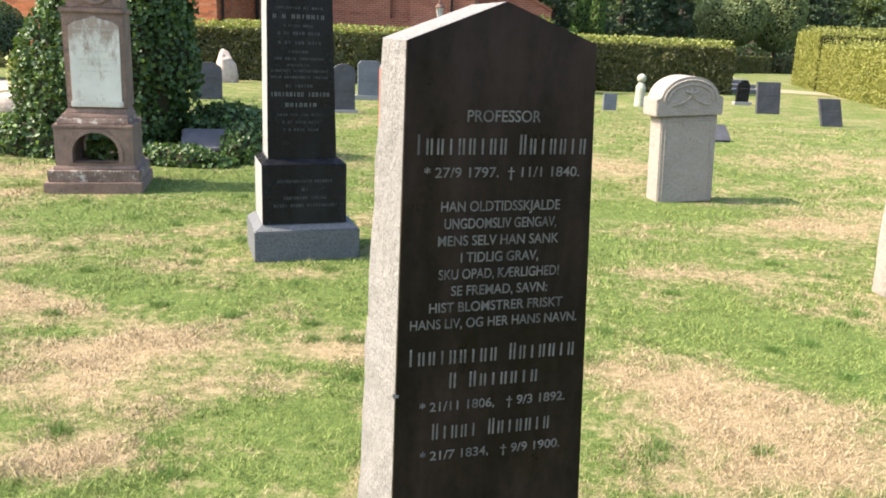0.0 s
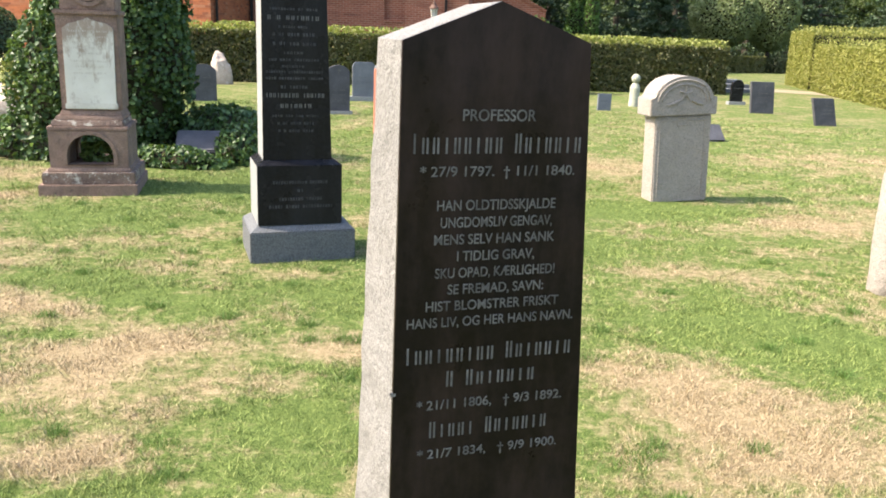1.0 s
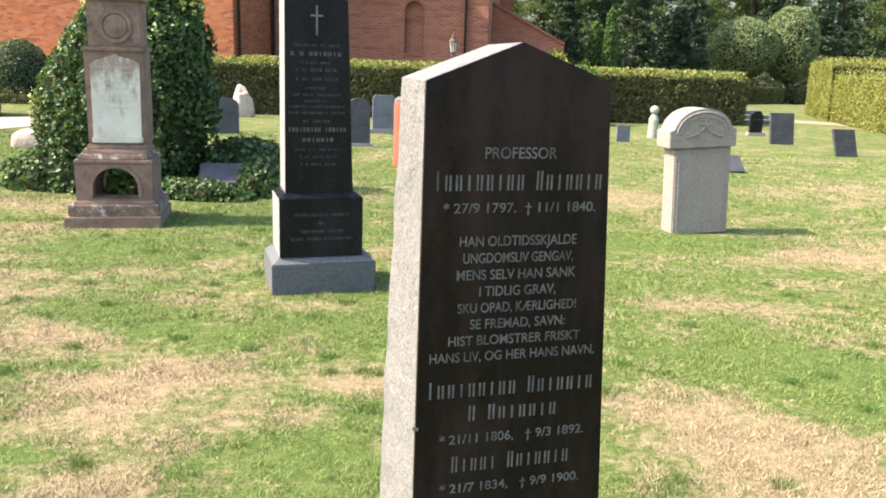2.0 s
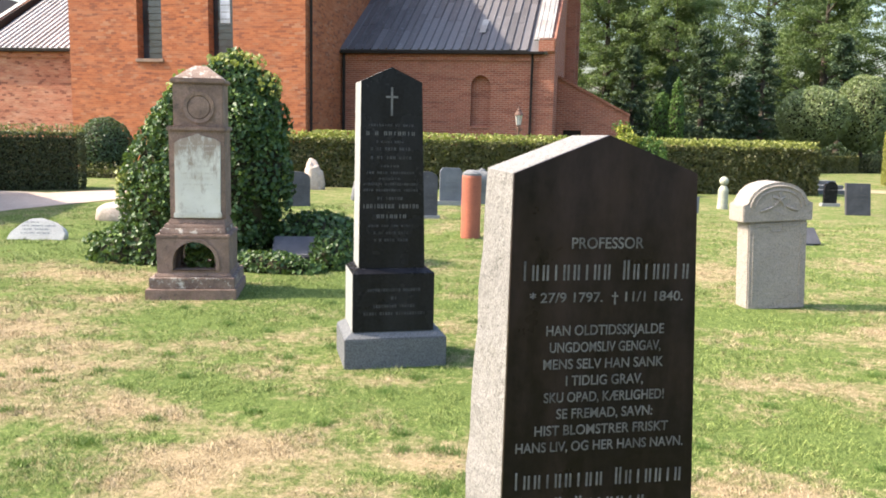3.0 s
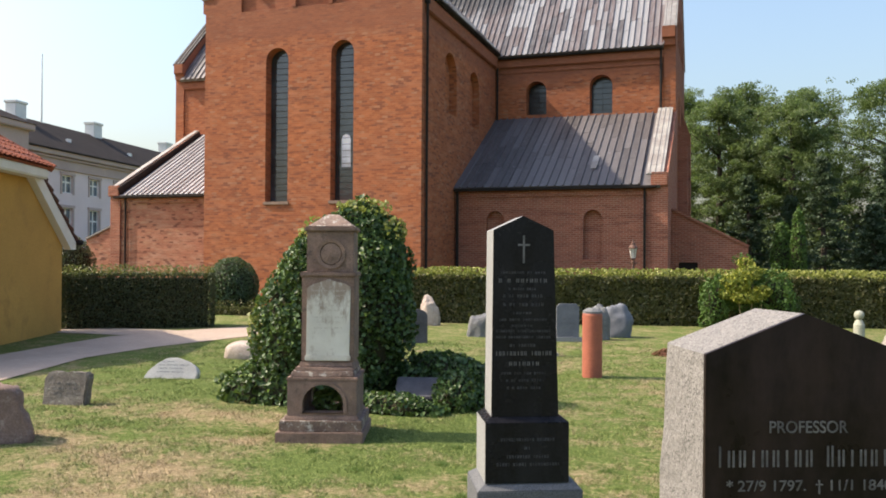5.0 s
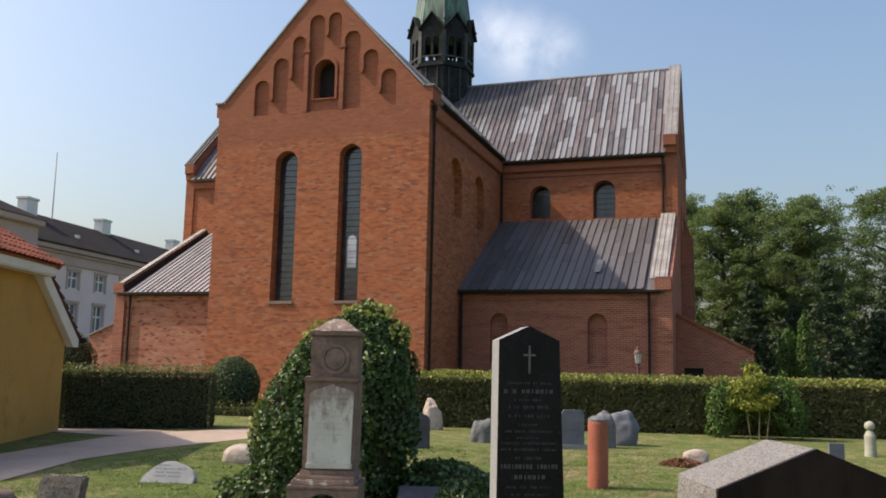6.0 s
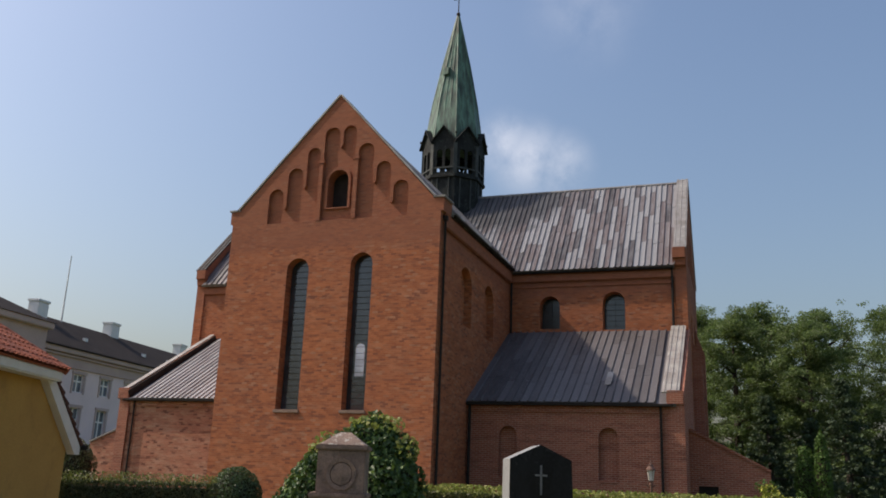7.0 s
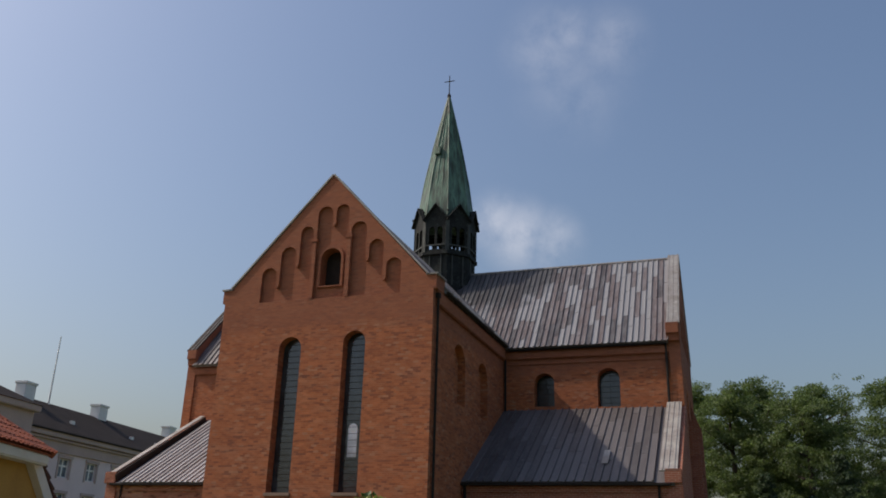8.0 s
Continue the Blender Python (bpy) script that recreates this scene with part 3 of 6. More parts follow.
def raw_mesh(name, v, tri):
    me = bpy.data.meshes.new(name)
    me.vertices.add(len(v))
    me.vertices.foreach_set("co", v.astype(np.float32).ravel())
    me.loops.add(len(tri))
    me.loops.foreach_set("vertex_index", tri.astype(np.int32))
    m = len(tri) // 3
    me.polygons.add(m)
    me.polygons.foreach_set("loop_start", np.arange(m, dtype=np.int32) * 3)
    me.update(calc_edges=True)
    return me


# ---------------------------------------------------------------- ground and path
def build_ground():
    rs = [0.0, 2, 4, 8, 12, 18, 26, 40, 70, 120, 300, 900, 2500]
    verts, faces = [(0, 0, 0)], []
    for r in rs[1:]:
        for k in range(48):
            verts.append((r * math.cos(k * math.tau / 48), r * math.sin(k * math.tau / 48), 0))
    for k in range(48):
        faces.append((0, 1 + k, 1 + (k + 1) % 48))
    for i in range(len(rs) - 2):
        a, b = 1 + 48 * i, 49 + 48 * i
        for k in range(48):
            faces.append((a + k, b + k, b + (k + 1) % 48, a + (k + 1) % 48))
    g = part("ground", mesh_of("ground", verts, faces), GROUND, None)
    tagged(g, "flat churchyard lawn, green with straw-coloured drought patches", "lawn", kind="structure")


PATH_NEAR = [(-9.0, 4.0), (-9.7, 7.6), (-10.3, 9.9), (-11.1, 12.4), (-11.1, 14.2), (-10.7, 16.4), (-10.3, 18.2), (-8.5, 19.3)]
PATH_FAR = [(-11.4, 4.0), (-12.0, 7.6), (-12.6, 11.0), (-13.2, 14.2), (-13.4, 15.8), (-13.1, 17.3), (-12.0, 19.2), (-9.5, 20.6)]


def build_path():
    verts = [(x, y, 0.012) for x, y in PATH_NEAR] + [(x, y, 0.012) for x, y in PATH_FAR]
    n = len(PATH_NEAR)
    faces = [(i, i + 1, n + i + 1, n + i) for i in range(n - 1)]
    p = part("path", mesh_of("path", verts, faces), GRAVEL, None)
    tagged(p, "pinkish gravel path curving past the yellow house", "path", kind="structure")
    east = [(6.4, 28.9, 0.012), (9.5, 27.4, 0.012), (9.6, 29.2, 0.012), (6.7, 30.8, 0.012)]
    tagged(part("path", mesh_of("east_path", east, [(0, 1, 2, 3)]), EARTH, None), "worn earth path through the gap between the hedges", "path", kind="structure")
    side = [(-13.35, 16.1, 0.016), (-12.9, 17.6, 0.016), (-16.5, 17.6, 0.016), (-16.9, 16.0, 0.016)]
    tagged(part("path", mesh_of("side_path", side, [(0, 1, 2, 3)]), GRAVEL, None), "pinkish gravel strip between house and hedge", "path", kind="structure")


def build_grass():
    rng = np.random.default_rng(5)
    n = 1000000
    r = 2.0 + 17.0 * rng.random(n) ** 1.7
    a = rng.uniform(radians(62), radians(141), n)
    k = 90000
    r[:k], a[:k] = 5.0 * np.sqrt(rng.random(k)), rng.uniform(radians(141), radians(422), k)
    r[k:k + 25000], a[k:k + 25000] = 2.2 * np.sqrt(rng.random(25000)), rng.uniform(radians(62), radians(141), 25000)
    x, y = r * np.cos(a), r * np.sin(a)
    keep = ~((x < -8.6) & (y < 20) & (x > -14) & (np.abs(x + 10.2 + 0.12 * y) < 2.6) & (x < -9.1 - 0.13 * y + 0.35))
    keep &= rng.random(n) < 0.35 + 0.65 * (np.sin(3.1 * x + 1.7 * np.sin(2.3 * y)) * np.sin(2.7 * y + 1.3 * np.sin(1.9 * x)) > -0.35)
    x, y, r = x[keep], y[keep], r[keep]
    n = len(x)
    clump = 0.75 + 0.5 * (np.sin(9.1 * x + 2.0 * np.sin(5.3 * y)) * np.sin(8.3 * y + 2.0 * np.sin(6.1 * x)))
    h = rng.uniform(0.008, 0.034, n) * clump * (1 + 0.6 * (rng.random(n) > 0.96))
    w = (0.0006 + 0.00034 * r) * rng.uniform(0.7, 1.3, n)
    th = rng.uniform(0, math.tau, n)
    lean = rng.normal(0, 0.8, (n, 2)) * h[:, None]
    base = np.stack([x, y, np.full(n, -0.002)], 1)
    side = np.stack([np.cos(th) * w, np.sin(th) * w, np.zeros(n)], 1)
    tip = base + np.concatenate([lean, h[:, None]], 1)
    v = np.stack([base - side, base + side, tip], 1).reshape(-1, 3)
    g = part("grass", raw_mesh("grass", v, np.arange(3 * n)), BLADE, None)
    tagged(g, "short mown grass, half green and half dried to straw", "grass", kind="stuff")
    # longer tufts left standing round the stones
    pts = []
    for cx, cy, rx, ry, c in ((-1.5, 5.98, 0.42, 0.09, 260), (-4.0, 7.72, 0.5, 0.08, 200), (1.7, 9.1, 0.36, 0.06, 160), (-7.9, 8.65, 0.35, 0.08, 160),
                              (-8.1, 11.0, 0.45, 0.08, 160), (-1.42, 3.3, 0.06, 0.05, 170), (-2.1, 3.5, 0.09, 0.05, 170), (0.45, 3.45, 0.07, 0.06, 170), (-0.62, 3.7, 0.08, 0.12, 200), (2.7, 6.1, 0.4, 0.12, 160), (1.75, 3.9, 0.16, 0.08, 160), (0.05, 3.0, 0.12, 0.1, 120), (-2.75, 3.95, 0.1, 0.06, 140)):
        pts.append(np.stack([cx + rng.normal(0, rx, c), cy + rng.normal(0, ry, c)], 1))
    for k in range(75):
        cx, cy = rng.uniform(-4.5, 2.4), rng.uniform(2.9, 8.0)
        pts.append(np.stack([cx + rng.normal(0, 0.035, 190), cy + rng.normal(0, 0.03, 190)], 1))
    p = np.concatenate(pts)
    n = len(p)
    h, th = rng.uniform(0.015, 0.055, n), rng.uniform(0, math.tau, n)
    base = np.concatenate([p, np.full((n, 1), -0.002)], 1)
    side = np.stack([np.cos(th) * 0.0018, np.sin(th) * 0.0018, np.zeros(n)], 1)
    tip = base + np.concatenate([rng.normal(0, 0.5, (n, 2)) * h[:, None], h[:, None]], 1)
    v = np.stack([base - side, base + side, tip], 1).reshape(-1, 3)
    tagged(part("grass_tufts", raw_mesh("grass_tufts", v, np.arange(3 * n)), TUFT, None), "longer grass tufts round the feet of the stones", "grass", kind="stuff")


# ---------------------------------------------------------------- church
GY, NY, LY, RY = 27.46, 37.49, 31.38, 41.9        # gable, nave wall, low wall, ridge of the nave
X0, X1 = -19.0, -10.18                            # sides of the transept
CX = (X0 + X1) / 2
NX0, NX1 = 2 * CX + 1.50, -2.13                   # ends of the nave
E_T, E_N, E_L = 11.2, 11.06, 4.52                  # eaves


def window(parent, u0, u1, z0, z1, to3, bars, name="window", mull=2):
    """A round-headed leaded window: glass, a frame of lead bars and a sill."""
    loop = arch(u0, u1, z0, z1, 12)
    w = part(name, wall_mesh("pane", loop, [], 0.02, lambda u, z, d: to3(u, z, 0.40 + d)), LEADED, parent, "dark leaded glass in a round-headed opening")
    bm = bmesh.new()

    def rod(a, b):
        tube([to3(a[0], a[1], 0.385), to3(b[0], b[1], 0.385)], [0.009, 0.009], 4, bm)

    r, c = (u1 - u0) / 2, (u0 + u1) / 2
    for k in range(1, bars):
        z = z0 + (z1 - z0) * k / bars
        half = r if z < z1 - r else math.sqrt(max(r * r - (z - z1 + r) ** 2, 0.001))
        rod((c - half, z), (c + half, z))
    for k in range(1, mull + 1):
        u = u0 + (u1 - u0) * k / (mull + 1)
        rod((u, z0), (u, z1 - r + math.sqrt(max(r * r - (u - c) ** 2, 0))))
    part("glazing_grid", bm, GUTTER, w)
    a, b = to3(u0 - 0.06, z0 - 0.10, -0.06), to3(u1 + 0.06, z0 + 0.02, 0.3)
    part("sill", box(min(a[0], b[0]), max(a[0], b[0]), min(a[1], b[1]), max(a[1], b[1]), a[2], b[2], 0.015), SILL, w)
    return w


def sheets(roof, origin, along, up, width, length, rows, strip, material, rng, seed_off=0):
    """Lead sheets on a roof slope, strip by strip, with a roll at each joint."""
    prof = [(0.0, 0.0), (0.0, 0.028), (strip - 0.07, 0.028), (strip - 0.055, 0.085), (strip - 0.02, 0.085), (strip - 0.004, 0.028), (strip - 0.004, 0.0)]
    n = len(prof)
    verts = [(x, y, z + 0.008 * (1 - y)) for y in (0.0, 1.0) for x, z in prof]
    faces = [(i, i + 1, n + i + 1, n + i) for i in range(n - 1)] + [tuple(range(n))[::-1], tuple(range(n, 2 * n))]
    me = mesh_of("lead_sheet", verts, faces)
    me.materials.append(material)
    a, u = Vector(along).normalized(), Vector(up).normalized()
    nrm = a.cross(u)
    rot = Matrix((a, u, nrm)).transposed().to_4x4()
    for k in range(int(width / strip + 0.3)):
        y, first = 0.0, True
        while y < length - 0.05:
            l = length / rows * (rng.uniform(0.35, 1.3) if first else rng.uniform(0.8, 1.25))
            l = min(l, length - y)
            if length - y - l < 0.5:
                l = length - y
            o = new("lead_sheet", me)
            o.parent = roof
            o.matrix_basis = Matrix.Translation(Vector(origin) + a * strip * k + u * y) @ rot @ Matrix.Diagonal((1, l - 0.015, 1, 1))
            y, first = y + l, False


def slab(p, q, r, s, t):
    """A thick sheet between four corners."""
    p, q, r, s = (Vector(v) for v in (p, q, r, s))
    n = (q - p).cross(s - p).normalized() * t
    vs = [*(v for v in (p, q, r, s)), *(v - n for v in (p, q, r, s))]
    return mesh_of("slab", vs, [(0, 1, 2, 3), (7, 6, 5, 4), (0, 4, 5, 1), (1, 5, 6, 2), (2, 6, 7, 3), (3, 7, 4, 0)])


def coping(parent, a, b, w, h, axis, mat=None):
    """A capping along a slope from a to b, w wide on 'axis'."""
    a, b = Vector(a), Vector(b)
    ax = Vector(axis)
    up = (b - a).normalized().cross(ax)
    if up.z < 0:
        up = -up
    vs = [a - ax * w / 2, a + ax * w / 2, b + ax * w / 2, b - ax * w / 2]
    vs += [v + up * h for v in vs]
    return part("coping", mesh_of("coping", vs, [(0, 1, 2, 3), (7, 6, 5, 4), (0, 4, 5, 1), (1, 5, 6, 2), (2, 6, 7, 3), (3, 7, 4, 0)]), mat or COPING, parent)


def build_church():
    rng = np.random.default_rng(11)
    ch = thing("church", "medieval red brick abbey church with lead roofs and ridge turret", "church")
    front = lambda u, z, d: (u, GY + d, z)
    peak = 16.2
    # stepped blind arcade of the gable, from its left foot round
    springs = [(-17.44, 11.80), (-16.72, 11.85), (-15.92, 12.66), (-15.22, 13.55), (-14.42, 14.25), (-13.72, 13.6), (-12.92, 12.66), (-12.18, 11.83), (-11.50, 11.75)]
    loop = [(-17.44, 11.04), (-11.50, 11.04)]
    tops = [12.46, 13.28, 14.08, 14.86, 14.88, 14.07, 13.26, 12.44]
    for i in range(7, -1, -1):
        ul, zl = springs[i]
        ur, zr = springs[i + 1]
        ul2, ur2 = ul + (0.07 if i else 0), ur - (0.07 if i < 7 else 0)
        r, c = (ur2 - ul2) / 2, (ul2 + ur2) / 2
        zs = tops[i] - r
        loop.append((ur2, zr - (0.0 if i == 7 else 0.08)))
        loop += [(c + r * math.cos(math.pi * k / 8), zs + r * math.sin(math.pi * k / 8)) for k in range(9)]
        loop.append((ul2, zl - (0.0 if i == 0 else 0.08)))
    gw = arch(-14.9, -14.03, 11.55, 13.08, 10)
    l1, l2 = arch(-16.36, -15.42, 3.85, 9.58, 14), arch(-13.68, -12.78, 3.86, 9.68, 14)
    outline = [(X0, 0), (X1, 0), (X1, 11.1), (X1 + 0.11, 11.12), (X1 + 0.11, 11.62), (X1 - 0.27, 11.64), (CX, peak), (X0 + 0.27, 11.64), (X0 - 0.11, 11.62), (X0 - 0.11, 11.12), (X0, 11.1)]
    g = part("gable_wall", wall_mesh("gable_wall", outline, [(loop, 0.13, (gw, 0.7)), (l1, None), (l2, None)], 0.95, front), BRICK, ch, "orange-red brick gable with stepped blind arcade")
    # round-headed sound opening inside the arcade; a near-black panel stands for its shade
    part("belfry_opening", wall_mesh("belfry_opening", gw, [], 0.02, lambda u, z, d: (u, GY + 0.55 + d, z)), GUTTER, g, "round-headed opening closed by a near-black panel for its shade")
    ring = [(c2[0], c2[1]) for c2 in arch(-15.0, -13.93, 11.5, 13.2, 10)]
    part("opening_surround", wall_mesh("opening_surround", ring, [(gw, None)], 0.09, lambda u, z, d: (u, GY + 0.045 + d, z)), BRICK, g)
    for u, z in (springs[3], springs[5]):
        part("pilaster", box(u - 0.09, u + 0.09, GY - 0.02, GY + 0.17, 11.04, z - 0.1, 0.01), BRICK, g)
        part("capital", box(u - 0.14, u + 0.14, GY - 0.04, GY + 0.17, z - 0.18, z - 0.02, 0.02), BRICK, g)
    for i in (1, 2, 4, 6, 7):
        u, z = springs[i]
        part("corbel", prism([(u - 0.04, z - 0.26), (u + 0.04, z - 0.26), (u + 0.1, z - 0.06), (u - 0.1, z - 0.06)], GY - 0.01, GY + 0.17, 0.01), BRICK, g)
    window(g, -16.36, -15.42, 3.85, 9.58, front, 25, mull=0)
    w2 = window(g, -13.68, -12.78, 3.86, 9.68, front, 25, mull=0)
    # pale sheet before the glass; its brightness is colour only
    part("bright_pane", wall_mesh("bright_pane", arch(-13.42, -13.06, 5.12, 6.32, 8), [], 0.01, lambda u, z, d: (u, GY + 0.388 + d, z)), PALE_GLASS, w2, "pale pane, lit look put into its colour")
    for a, b in (((X0 + 0.2, GY + 0.45, 11.62), (CX, GY + 0.45, peak + 0.01)), ((X1 - 0.2, GY + 0.45, 11.62), (CX, GY + 0.45, peak + 0.01))):
        coping(ch, a, b, 1.0, 0.06, (0, 1, 0), COPING_LIGHT)
    for u in (X0 + 0.06, X1 - 0.06):
        part("kneeler_cap", box(u - 0.24, u + 0.24, GY - 0.05, GY + 0.98, 11.625, 11.70, 0.015), COPING, ch)
    # transept sides
    for sx, out in ((X1, 1), (X0, -1)):
        to3 = lambda u, z, d, sx=sx, out=out: (sx - out * d, u, z)
        slits = [(arch(29.95, 31.5, 7.4, 9.75, 10), 0.3), (arch(33.25, 34.75, 7.35, 9.7, 10), 0.3)]
        part("transept_wall", wall_mesh("transept_wall", [(GY + 0.95, 0), (NY + 0.5, 0), (NY + 0.5, E_T), (GY + 0.95, E_T)], slits, 0.9, to3), BRICK, ch)
        part("cornice", box(min(sx, sx + out * 0.14), max(sx, sx + out * 0.14), GY + 0.3, NY - 0.1, 10.55, 11.1, 0.04), BRICK, ch)
    tr = part("transept_roof", slab((X1 + 0.25, GY + 0.9, E_T), (X1 + 0.25, RY, E_T), (CX, RY, 16.0), (CX, GY + 0.9, 16.0), 0.12), LEAD, ch, "weathered grey lead roof slope")
    sheets(tr, (X1 + 0.27, GY + 0.9, E_T + 0.01), (0, 1, 0), (CX - X1 - 0.25, 0, 16.0 - E_T), RY - GY - 0.9, 6.7, 3, 0.53, LEAD, rng)
    part("transept_roof", slab((X0 - 0.25, RY, E_T), (X0 - 0.25, GY + 0.9, E_T), (CX, GY + 0.9, 16.0), (CX, RY, 16.0), 0.12), LEAD, ch)
    part("drainpipe", tube([(X1 + 0.09, GY + 0.32, 11.0), (X1 + 0.09, GY + 0.32, 0.0)], [0.05, 0.05], 8), GUTTER, ch)
    part("rain_hopper", box(X1, X1 + 0.17, GY + 0.24, GY + 0.42, 10.8, 11.0, 0.02), GUTTER, ch)
    part("gutter", box(X1 + 0.1, X1 + 0.3, GY + 0.9, NY - 0.2, E_T - 0.08, E_T + 0.02, 0.03), GUTTER, ch)
    part("drainpipe", tube([(X1 + 0.1, NY - 0.1, 11.0), (X1 + 0.1, NY - 0.1, 8.2)], [0.05, 0.05], 8), GUTTER, ch)
    # nave
    nav = lambda u, z, d: (u, NY + d, z)
    n1, n2 = (-8.74, -7.80, 8.38, 9.92), (-5.84, -4.84, 8.30, 10.04)
    right = part("nave_wall", wall_mesh("nave_wall", [(X1 - 0.5, 0), (NX1 - 0.52, 0), (NX1 - 0.52, E_N), (X1 - 0.5, E_N)], [(arch(*n1, 10), None), (arch(*n2, 10), None)], 0.9, nav), BRICK, ch)
    for q in (n1, n2):
        window(right, *q, lambda u, z, d: nav(u, z, d + 0.2), 7, mull=1)
    part("nave_wall", wall_mesh("nave_wall_l", [(NX0 + 0.52, 0), (X0 + 0.5, 0), (X0 + 0.5, E_N), (NX0 + 0.52, E_N)], [], 0.9, nav), BRICK, ch)
    part("cornice", box(X1, NX1 - 0.5, NY - 0.12, NY, 10.58, 10.96, 0.04), BRICK, ch)
    part("cornice", box(X1, NX1 - 0.5, NY - 0.05, NY, 10.32, 10.43, 0.02), BRICK, ch)
    part("cornice", box(NX0 + 0.5, X0, NY - 0.12, NY, 10.58, 10.96, 0.04), BRICK, ch)
    part("gutter", box(X1 + 0.2, NX1 - 0.55, NY - 0.30, NY - 0.14, 10.96, 11.06, 0.03), GUTTER, ch)
    part("drainpipe", tube([(NX1 - 0.62, NY - 0.09, 11.05), (NX1 - 0.62, NY - 0.09, 8.3)], [0.06, 0.06], 8), GUTTER, ch)
    part("nave_back_wall", box(NX0 + 0.72, NX1 - 0.72, 2 * RY - NY - 0.9, 2 * RY - NY - 0.01, 0, E_N), BRICK, ch)
    rz = 16.45
    nr = part("nave_roof", slab((NX0 + 0.4, NY - 0.3, E_N), (NX1 - 0.5, NY - 0.3, E_N), (NX1 - 0.5, RY, rz), (NX0 + 0.4, RY, rz), 0.12), LEAD, ch, "patched silver and brown lead roof")
    sl = math.hypot(RY - NY + 0.3, rz - E_N)
    sheets(nr, (X1 - 4.2, NY - 0.32, E_N + 0.01), (1, 0, 0), (0, RY - NY + 0.3, rz - E_N), NX1 - 0.5 - X1 + 4.2, sl, 4, 0.262, LEAD, rng)
    sheets(nr, (NX0 + 0.5, NY - 0.32, E_N + 0.01), (1, 0, 0), (0, RY - NY + 0.3, rz - E_N), X0 - NX0 - 0.4, sl, 3, 0.30, LEAD, rng)
    part("nave_roof", slab((NX1 - 0.5, 2 * RY - NY + 0.3, E_N), (NX0 + 0.4, 2 * RY - NY + 0.3, E_N), (NX0 + 0.4, RY, rz), (NX1 - 0.5, RY, rz), 0.12), LEAD, ch)
    part("ridge_cap", tube([(NX0 + 0.4, RY, rz + 0.06), (NX1 - 0.5, RY, rz + 0.06)], [0.09, 0.09], 8), COPING, ch)
    for ex, out in ((NX1, 1), (NX0, -1)):
        to3 = lambda u, z, d, ex=ex, out=out: (ex - out * d, u, z)
        prof = [(NY - 0.06, 0), (2 * RY - NY, 0), (2 * RY - NY, 11.2), (2 * RY - NY + 0.2, 11.9), (RY, 16.62), (NY - 0.2, 11.9), (NY - 0.06, 11.2)]
        niches = [(arch(RY - 2.9 + 1.5 * k, RY - 1.9 + 1.5 * k, 11.5, 12.6 + (0.9 if k in (1, 2) else 0), 8), 0.15) for k in range(4)]
        niches += [(arch(RY - 1.9, RY - 0.9, 4.5, 9.5, 10), 0.3), (arch(RY + 0.9, RY + 1.9, 4.5, 9.5, 10), 0.3)]
        part("end_wall", wall_mesh("end_wall", prof, niches, 0.5, to3), BRICK, ch, "brick end gable seen edge-on")
        for a in (NY - 0.25, 2 * RY - NY + 0.25):
            coping(ch, (ex - out * 0.24, a, 11.86), (ex - out * 0.24, RY, 16.66), 0.56, 0.06, (1, 0, 0), COPING if out > 0 else GUTTER)
            for k in (0.03, 0.24, 0.45):
                part("lead_roll", tube([(ex - out * k, a, 11.94), (ex - out * k, RY, 16.74)], [0.022, 0.022], 6), COPING, ch)
        part("kneeler", prism([(-0.36, 11.42), (-0.24, 11.40), (-0.22, 11.1), (-0.065, 11.08), (-0.065, 11.9), (-0.36, 11.9)], 0, 0.55, 0.015), BRICK, ch).matrix_basis = pose(ex - 0.02 if out > 0 else ex + 0.62, NY, 0, 0, 0, 90)
    # low aisles on both sides
    for side in (1, -1):
        mx = (lambda x: x) if side == 1 else (lambda x: 2 * CX - x + (0.5 if x > -4 else 0))
        xa, xb = sorted((mx(X1), mx(-2.35)))
        low = lambda u, z, d: (u, LY + d, z)
        nich = [(arch(mx(a) if side == 1 else mx(b), mx(b) if side == 1 else mx(a), 1.8, 3.66, 10), 0.24) for a, b in ((-8.9, -8.2), (-5.15, -4.42))] if side == 1 else []
        part("aisle_wall", wall_mesh("aisle_wall", [(xa, 0), (xb, 0), (xb, E_L), (xa, E_L)], nich, 0.7, low), BRICK_LOW if side == 1 else BRICK_PATCHED, ch, "brick aisle wall with bricked-up arches" if side == 1 else "patched brick aisle wall")
        if side == 1:
            for a, b in ((-8.9, -8.2), (-5.15, -4.42)):
                part("niche_sill", box(a - 0.04, b + 0.04, LY - 0.05, LY + 0.14, 1.70, 1.8, 0.015), BRICK_LOW, ch)
        ru = (0, NY - LY + 0.2, 8.2 - E_L)
        rf = part("aisle_roof", slab((xa, LY - 0.2, E_L), (xb, LY - 0.2, E_L), (xb, NY, 8.2), (xa, NY, 8.2), 0.12), LEAD_LOW, ch, "grey lead lean-to roof")
        ra, rb = (xa, xb - 0.5) if side == 1 else (xa + 0.5, xb)
        sheets(rf, (ra, LY - 0.22, E_L + 0.01), (1, 0, 0), ru, rb - ra, math.hypot(ru[1], ru[2]), 2, 0.31 if side == 1 else 0.27, LEAD_LOW if side == 1 else LEAD_LEFT, rng)
        if side == 1:
            rep = part("repair_sheet", box(-0.12, 0.12, -0.6, 0.6, 0.0, 0.012, 0.003), COPING_LIGHT, rf, "pale patch of new sheet metal")
            rep.matrix_basis = Matrix.Translation((-4.92, LY + 1.45, E_L + 0.13 + 1.65 * ru[2] / ru[1])) @ Matrix.Rotation(math.atan2(ru[2], ru[1]), 4, "X")
